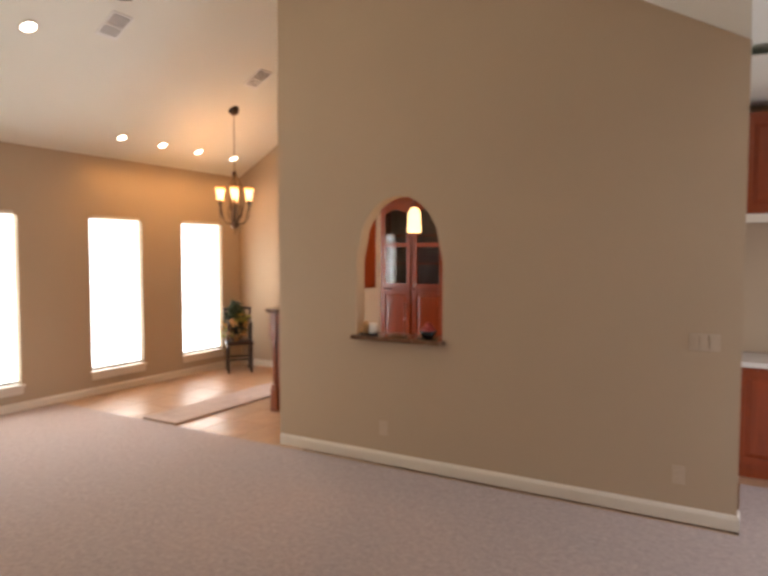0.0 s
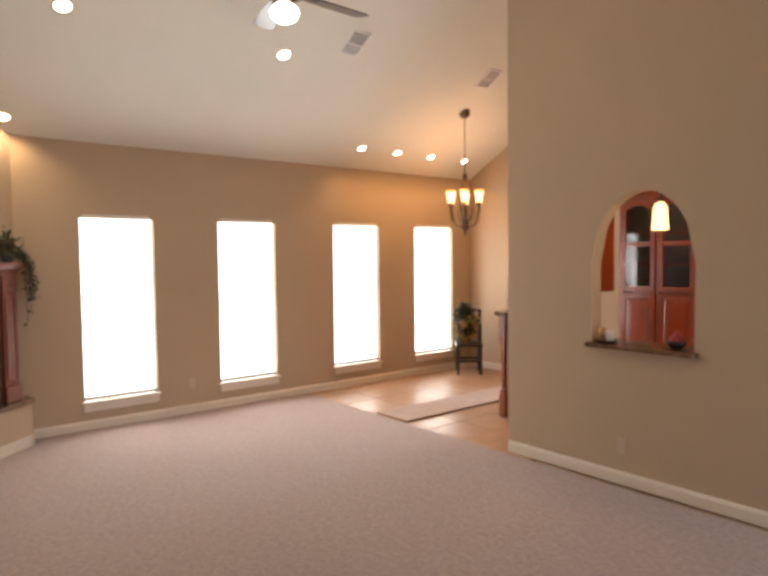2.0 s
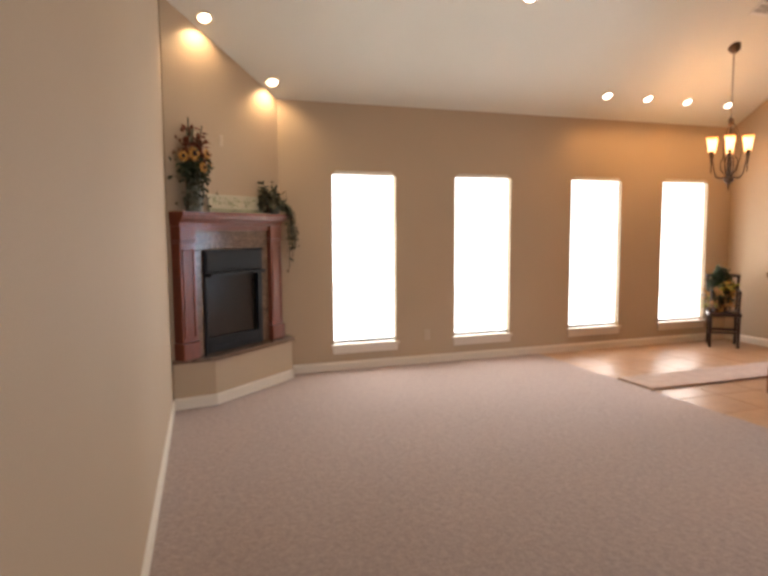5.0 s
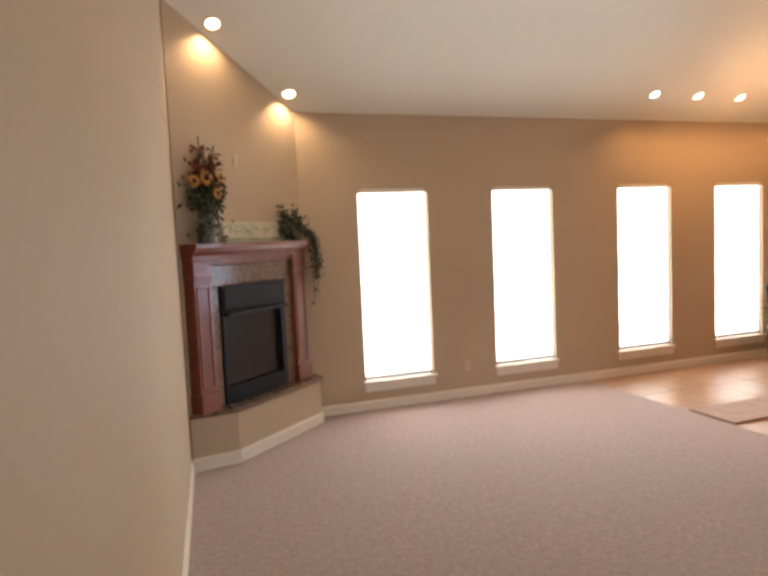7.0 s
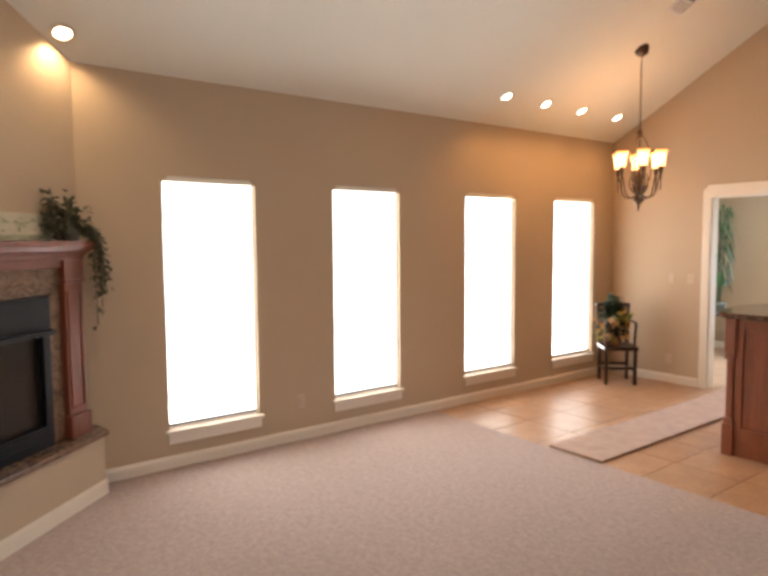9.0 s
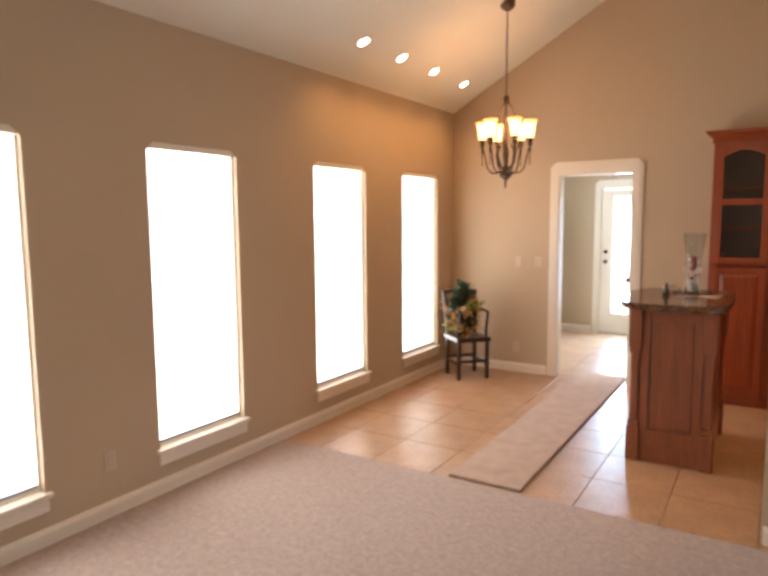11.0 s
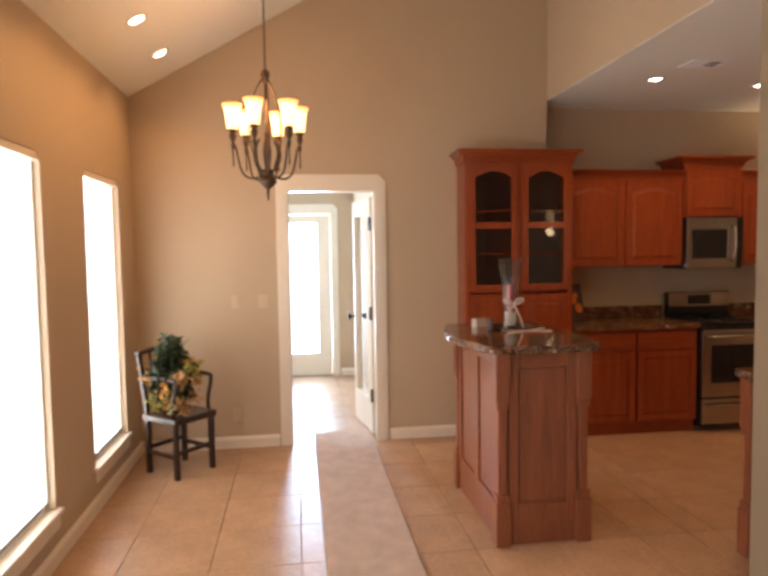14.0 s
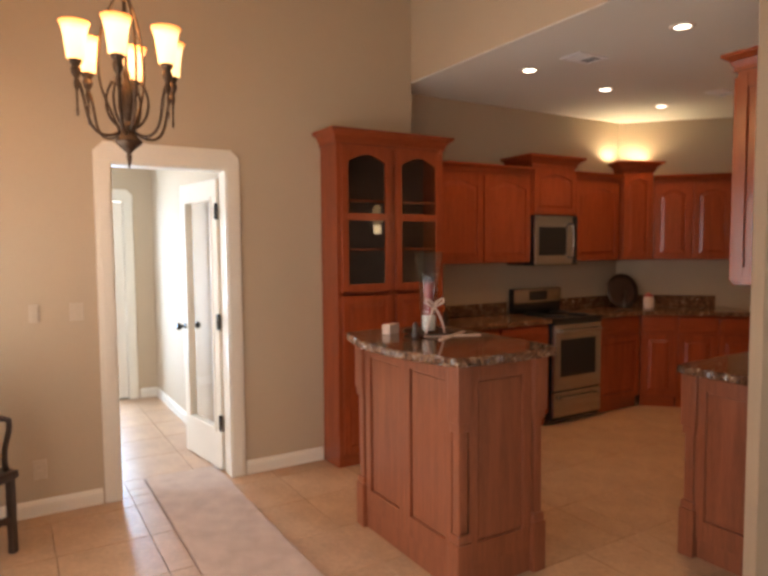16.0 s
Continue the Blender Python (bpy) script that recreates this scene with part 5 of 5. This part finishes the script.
for k in range(3):
    a = 2 * math.pi * (k / 3 + 0.08)
    c, s = math.cos(a), math.sin(a)
    pts = bezier((0.018 * c, 0.018 * s, 2.60), (0.10 * c, 0.10 * s, 2.50), (0.135 * c, 0.135 * s, 2.30), (0.09 * c, 0.09 * s, 2.18), 9) + bezier((0.09 * c, 0.09 * s, 2.18), (0.06 * c, 0.06 * s, 2.10), (0.04 * c, 0.04 * s, 2.06), (0.035 * c, 0.035 * s, 2.03), 6)[1:]
    part("cage_bar", tube(bmesh.new(), pts, 0.0055, 7), BRONZE, ch, smooth=True)
for k in range(6):
    a = 2 * math.pi * k / 6
    c, s = math.cos(a), math.sin(a)
    R = 0.198
    pts = bezier((0.03 * c, 0.03 * s, 2.03), (0.10 * c, 0.10 * s, 1.99), (0.15 * c, 0.15 * s, 2.01), (0.165 * c, 0.165 * s, 2.10), 9) + bezier((0.165 * c, 0.165 * s, 2.10), (0.175 * c, 0.175 * s, 2.15), (0.18 * c, 0.18 * s, 2.205), (R * c, R * s, 2.218), 6)[1:]
    arm = part("arm", tube(bmesh.new(), pts, 0.0065, 7), BRONZE, ch, smooth=True)
    part("cup", lathe(bmesh.new(), [(0.003, 2.055), (0.006, 2.075), (0.004, 2.09), (0.005, 2.15), (0.012, 2.18), (0.008, 2.20), (0.018, 2.22), (0.021, 2.24), (0.014, 2.25), (0.024, 2.262), (0.026, 2.275)], 14, (R * c, R * s, 0.018)), BRONZE, arm, "turned candle cup with a long drop", True)
    part("shade", lathe(bmesh.new(), [(0.022, 2.272), (0.033, 2.28), (0.037, 2.32), (0.043, 2.37), (0.050, 2.400), (0.058, 2.418), (0.055, 2.419), (0.038, 2.37), (0.033, 2.32), (0.028, 2.285)], 18, (R * c, R * s, 0.018), close=False), SHADE, arm, "glowing amber glass shade", True)
lamp("chandelier_lamp", "POINT", (CX, CY, 2.47), 22, (1, 0.51, 0.20), r=0.20)

# ---- ceiling fan ----
FZ = 3.13
fan = thing("ceiling_fan", pose(-2.66, 2.70, 0, 0, 0, 20), "bronze ceiling fan with brown blades and a lit globe", "ceiling fan")
part("downrod", tube(bmesh.new(), [(0, 0, FZ + 0.16), (0, 0, vault(-2.66) - 0.05)], 0.013, 10), BRONZE, fan)
part("canopy", lathe(bmesh.new(), [(0.02, vault(-2.66) - 0.10), (0.06, vault(-2.66) - 0.06), (0.07, vault(-2.66) - 0.01)], 20), BRONZE, fan, smooth=True)
part("motor", lathe(bmesh.new(), [(0.03, FZ + 0.17), (0.09, FZ + 0.15), (0.115, FZ + 0.10), (0.11, FZ + 0.05), (0.06, FZ + 0.02), (0.05, FZ + 0.0)], 24), BRONZE, fan, smooth=True)
part("globe", lathe(bmesh.new(), [(0.05, FZ), (0.075, FZ - 0.02), (0.085, FZ - 0.045), (0.07, FZ - 0.08), (0.035, FZ - 0.10), (0.003, FZ - 0.103)], 24), GLOBE, fan, "glowing white glass globe", True)
for k in range(5):
    m = pose(0, 0, FZ + 0.075, 0, 0, 72 * k)
    bl = part("blade", prism(bmesh.new(), [(0.16, -0.05), (0.30, -0.065), (0.56, -0.07), (0.60, -0.05), (0.60, 0.05), (0.56, 0.07), (0.30, 0.065), (0.16, 0.05)], -0.004, 0.004, 0.002), DARKWOOD, fan, "brown wooden blade")
    bl.matrix_basis = m @ pose(0, 0, 0, 11)
    ir = part("bracket", prism(bmesh.new(), [(0.07, -0.018), (0.22, -0.03), (0.22, 0.03), (0.07, 0.018)], -0.012, -0.006), BRONZE, bl)
lamp("fan_lamp", "POINT", (-2.66, 2.70, FZ - 0.16), 21, (1, 0.86, 0.68), r=0.08)

# ---- chair with flowers ----
chair = thing("corner_chair", pose(-5.455, 7.00, 0, 0, 0, 48), "small dark-stained wooden armchair holding an artificial plant", "chair")
W = 0.31


def post(x, y, z0, z1, lean=(0, 0), r=0.018):
    bm = bmesh.new()
    a = [bm.verts.new((x + dx * r, y + dy * r, z0)) for dx, dy in ((-1, -1), (1, -1), (1, 1), (-1, 1))]
    b = [bm.verts.new((x + lean[0] + dx * r, y + lean[1] + dy * r, z1)) for dx, dy in ((-1, -1), (1, -1), (1, 1), (-1, 1))]
    for i in range(4):
        bm.faces.new((a[i], a[(i + 1) % 4], b[(i + 1) % 4], b[i]))
    bm.faces.new(a[::-1])
    bm.faces.new(b)
    bmesh.ops.bevel(bm, geom=bm.edges[:], offset=0.004, segments=1, affect="EDGES")
    return bm


for x, y in ((0, 0), (W, 0), (0, W), (W, W)):
    part("leg", post(x, y, 0.0, 0.40), DARKWOOD, chair)
part("seat", B(-0.03, W + 0.03, -0.03, W + 0.03, 0.385, 0.43, bevel=0.010), DARKWOOD, chair)
for a in ((0.016, W - 0.016, -0.009, 0.009), (0.016, W - 0.016, W - 0.009, W + 0.009)):
    part("stretcher", B(a[0], a[1], a[2], a[3], 0.17, 0.20, bevel=0.004), DARKWOOD, chair)
for x in (0, W):
    part("stretcher", B(x - 0.009, x + 0.009, 0.016, W - 0.016, 0.14, 0.17, bevel=0.004), DARKWOOD, chair)
for x, l in ((0.0, (-0.02, 0.05)), (W, (0.02, 0.05))):
    part("back_post", post(x, W, 0.43, 0.86, l, 0.016), DARKWOOD, chair)
part("top_rail", tube(bmesh.new(), bezier((-0.04, W + 0.045, 0.86), (0.10, W + 0.085, 0.88), (0.22, W + 0.085, 0.88), (W + 0.04, W + 0.045, 0.86), 10), 0.020, 8), DARKWOOD, chair, smooth=True)
for i in range(3):
    part("splat", post(0.08 + 0.08 * i, W + 0.005, 0.43, 0.86, (0, 0.065), 0.009), DARKWOOD, chair)
for x in (0.0, W):
    part("arm", tube(bmesh.new(), bezier((x, W + 0.02, 0.68), (x, 0.20, 0.71), (x, 0.08, 0.70), (x, -0.01, 0.69), 8) + bezier((x, -0.01, 0.69), (x, -0.02, 0.60), (x, 0.05, 0.55), (x, 0.02, 0.43), 8)[1:], 0.015, 8), DARKWOOD, chair, smooth=True)
fl = thing("flower_basket", chair.matrix_world @ pose(0.11, 0.17, 0.43), "artificial plant with yellow and cream flowers on the chair", "flower arrangement")
part("basket", lathe(bmesh.new(), [(0.075, 0), (0.10, 0.06), (0.11, 0.12), (0.10, 0.12), (0.08, 0.05), (0.002, 0.02)], 18), DARKWOOD, fl, smooth=True)


def dome(r, rx, z, rz):
    """A random place in an egg-shaped clump, denser to the outside."""
    d = Vector((r.gauss(0, 1), r.gauss(0, 1), r.gauss(0, 1))).normalized() * r.uniform(0.15, 1) ** 0.6
    return d.x * rx, d.y * rx, z + d.z * rz


greenery("foliage", foliage(41, 760, lambda r: dome(r, 0.175, 0.23, 0.20), 0.066), LEAF, fl, "dark green leaves")
greenery("top_leaves", foliage(42, 300, lambda r: dome(r, 0.095, 0.44, 0.12), 0.06), LEAF, fl)
rnd = random.Random(44)
for k in range(17):
    a, h = rnd.uniform(-230, -20), rnd.uniform(0.03, 0.37)
    r0 = 0.185 * math.sqrt(1 - ((h - 0.20) / 0.20) ** 2)
    x, y = r0 * math.cos(radians(a)), r0 * math.sin(radians(a))
    bm, s = bmesh.new(), rnd.uniform(0.045, 0.07)
    for q in range(22):
        leaf_mesh(bm, (x + rnd.gauss(0, s * 0.35), y + rnd.gauss(0, s * 0.35), h + rnd.gauss(0, s * 0.5)), s * rnd.uniform(0.5, 1.0), rnd.uniform(0, 360), rnd.uniform(-70, 80), rnd.uniform(-60, 60), 0.5)
    greenery("silk_flower", bm, (PETAL, CREAM, YELLOWGREEN)[k % 3], fl)

# ---- runner, palm and table beyond the doorway ----
rug = thing("runner_rug", pose(-4.25, 6.36, 0), "pale beige plush runner leading to the doorway", "rug")
part("rug_top", B(-0.236, 0.236, -1.56, 1.56, 0.004, 0.020, bevel=0.006), RUG, rug)
# brown sheet, 2 mm proud of the pile, paints the rug's edge shadow
part("backing", B(-0.238, 0.238, -1.563, 1.563, 0.0005, 0.004), RUG_SHADE, rug, "dark rim coloured as the rug's shadow line")
tb = thing("side_table", pose(-5.55, 9.75, 0), "dark wooden side table in the back room", "table")
part("tabletop", B(-0.25, 0.25, -0.2, 0.2, 0.57, 0.60, bevel=0.006), DARKWOOD, tb)
for x in (-0.22, 0.22):
    for y in (-0.17, 0.17):
        part("leg", post(x, y, 0, 0.57), DARKWOOD, tb)
pm = thing("palm_plant", pose(-5.55, 9.75, 0.60), "tall green artificial palm in a dark pot on a side table", "plant")
part("pot", lathe(bmesh.new(), [(0.08, 0), (0.10, 0.10), (0.11, 0.14), (0.10, 0.14), (0.08, 0.08)], 18), POT, pm, smooth=True)
bm = bmesh.new()
for k in range(3):
    tube(bm, [(0.02 * k - 0.02, 0, 0.10), (0.03 * k - 0.03, 0.02 * k, 0.70), (0.05 * k - 0.05, 0.03 * k - 0.03, 1.35)], [0.014, 0.012, 0.008], 7)
part("trunk", bm, DRYLEAF, pm)
bm = bmesh.new()
rnd = random.Random(50)
for k in range(150):
    z = rnd.uniform(0.35, 1.45)
    a = rnd.uniform(0, 2 * math.pi)
    d = Vector((math.cos(a), math.sin(a), 0))
    ln = rnd.uniform(0.22, 0.38)
    side = Vector((-d.y, d.x, 0)) * 0.016
    p0 = Vector((rnd.gauss(0, 0.03), rnd.gauss(0, 0.03), z))
    p1, p2 = p0 + d * ln * 0.45 + Vector((0, 0, 0.05)), p0 + d * ln * 0.7 + Vector((0, 0, -ln * 0.55))
    v = [bm.verts.new(q) for q in (p0, p1 + side, p2, p1 - side)]
    bm.faces.new((v[0], v[1], v[3]))
    bm.faces.new((v[1], v[2], v[3]))
greenery("fronds", bm, PALM, pm, "long drooping green leaves")
cl = thing("ceiling_light", pose(-4.5, 9.1, HZ), "white flush ceiling light in the back room", "ceiling light")
part("frame", B(-0.22, 0.22, -0.10, 0.10, -0.03, -0.001, bevel=0.006), WHITE, cl)
part("diffuser", B(-0.20, 0.20, -0.085, 0.085, -0.05, -0.03, bevel=0.008), BULB, cl, "glowing diffuser")

# ---- floor tiles ----
T, JX, JY = 0.455, -3.70, 4.787
tile_mesh = {}


def tile(x0, x1, y0, y1):
    w, d = round(x1 - x0 - 0.004, 3), round(y1 - y0 - 0.004, 3)
    if (w, d) not in tile_mesh:
        tile_mesh[w, d] = solid("tile", B(-w / 2, w / 2, -d / 2, d / 2, -0.012, 0.0, bevel=0.0025), TILE)
    o = new("tile", tile_mesh[w, d])
    o.location = ((x0 + x1) / 2, (y0 + y1) / 2, 0)
    o.parent = floor


def tiled(x0, x1, y0, y1):
    i = math.floor((x0 - JX) / T)
    while JX + i * T < x1 - 0.01:
        a, b = max(x0, JX + i * T), min(x1, JX + (i + 1) * T)
        j = math.floor((y0 - JY) / T)
        while JY + j * T < y1 - 0.01:
            c, d = max(y0, JY + j * T), min(y1, JY + (j + 1) * T)
            if b - a > 0.012 and d - c > 0.012:
                tile(a, b, c, d)
            j += 1
        i += 1


tiled(XW, HX, YC + 0.004, YN)
tiled(HX, 0.46, YA + 0.12, KY)
tiled(DX0, DX1, YN, YN + 0.12)
tiled(HXL, HXR, YN + 0.12, HY)
tiled(0.46, 1.6, 5.76, 7.3)
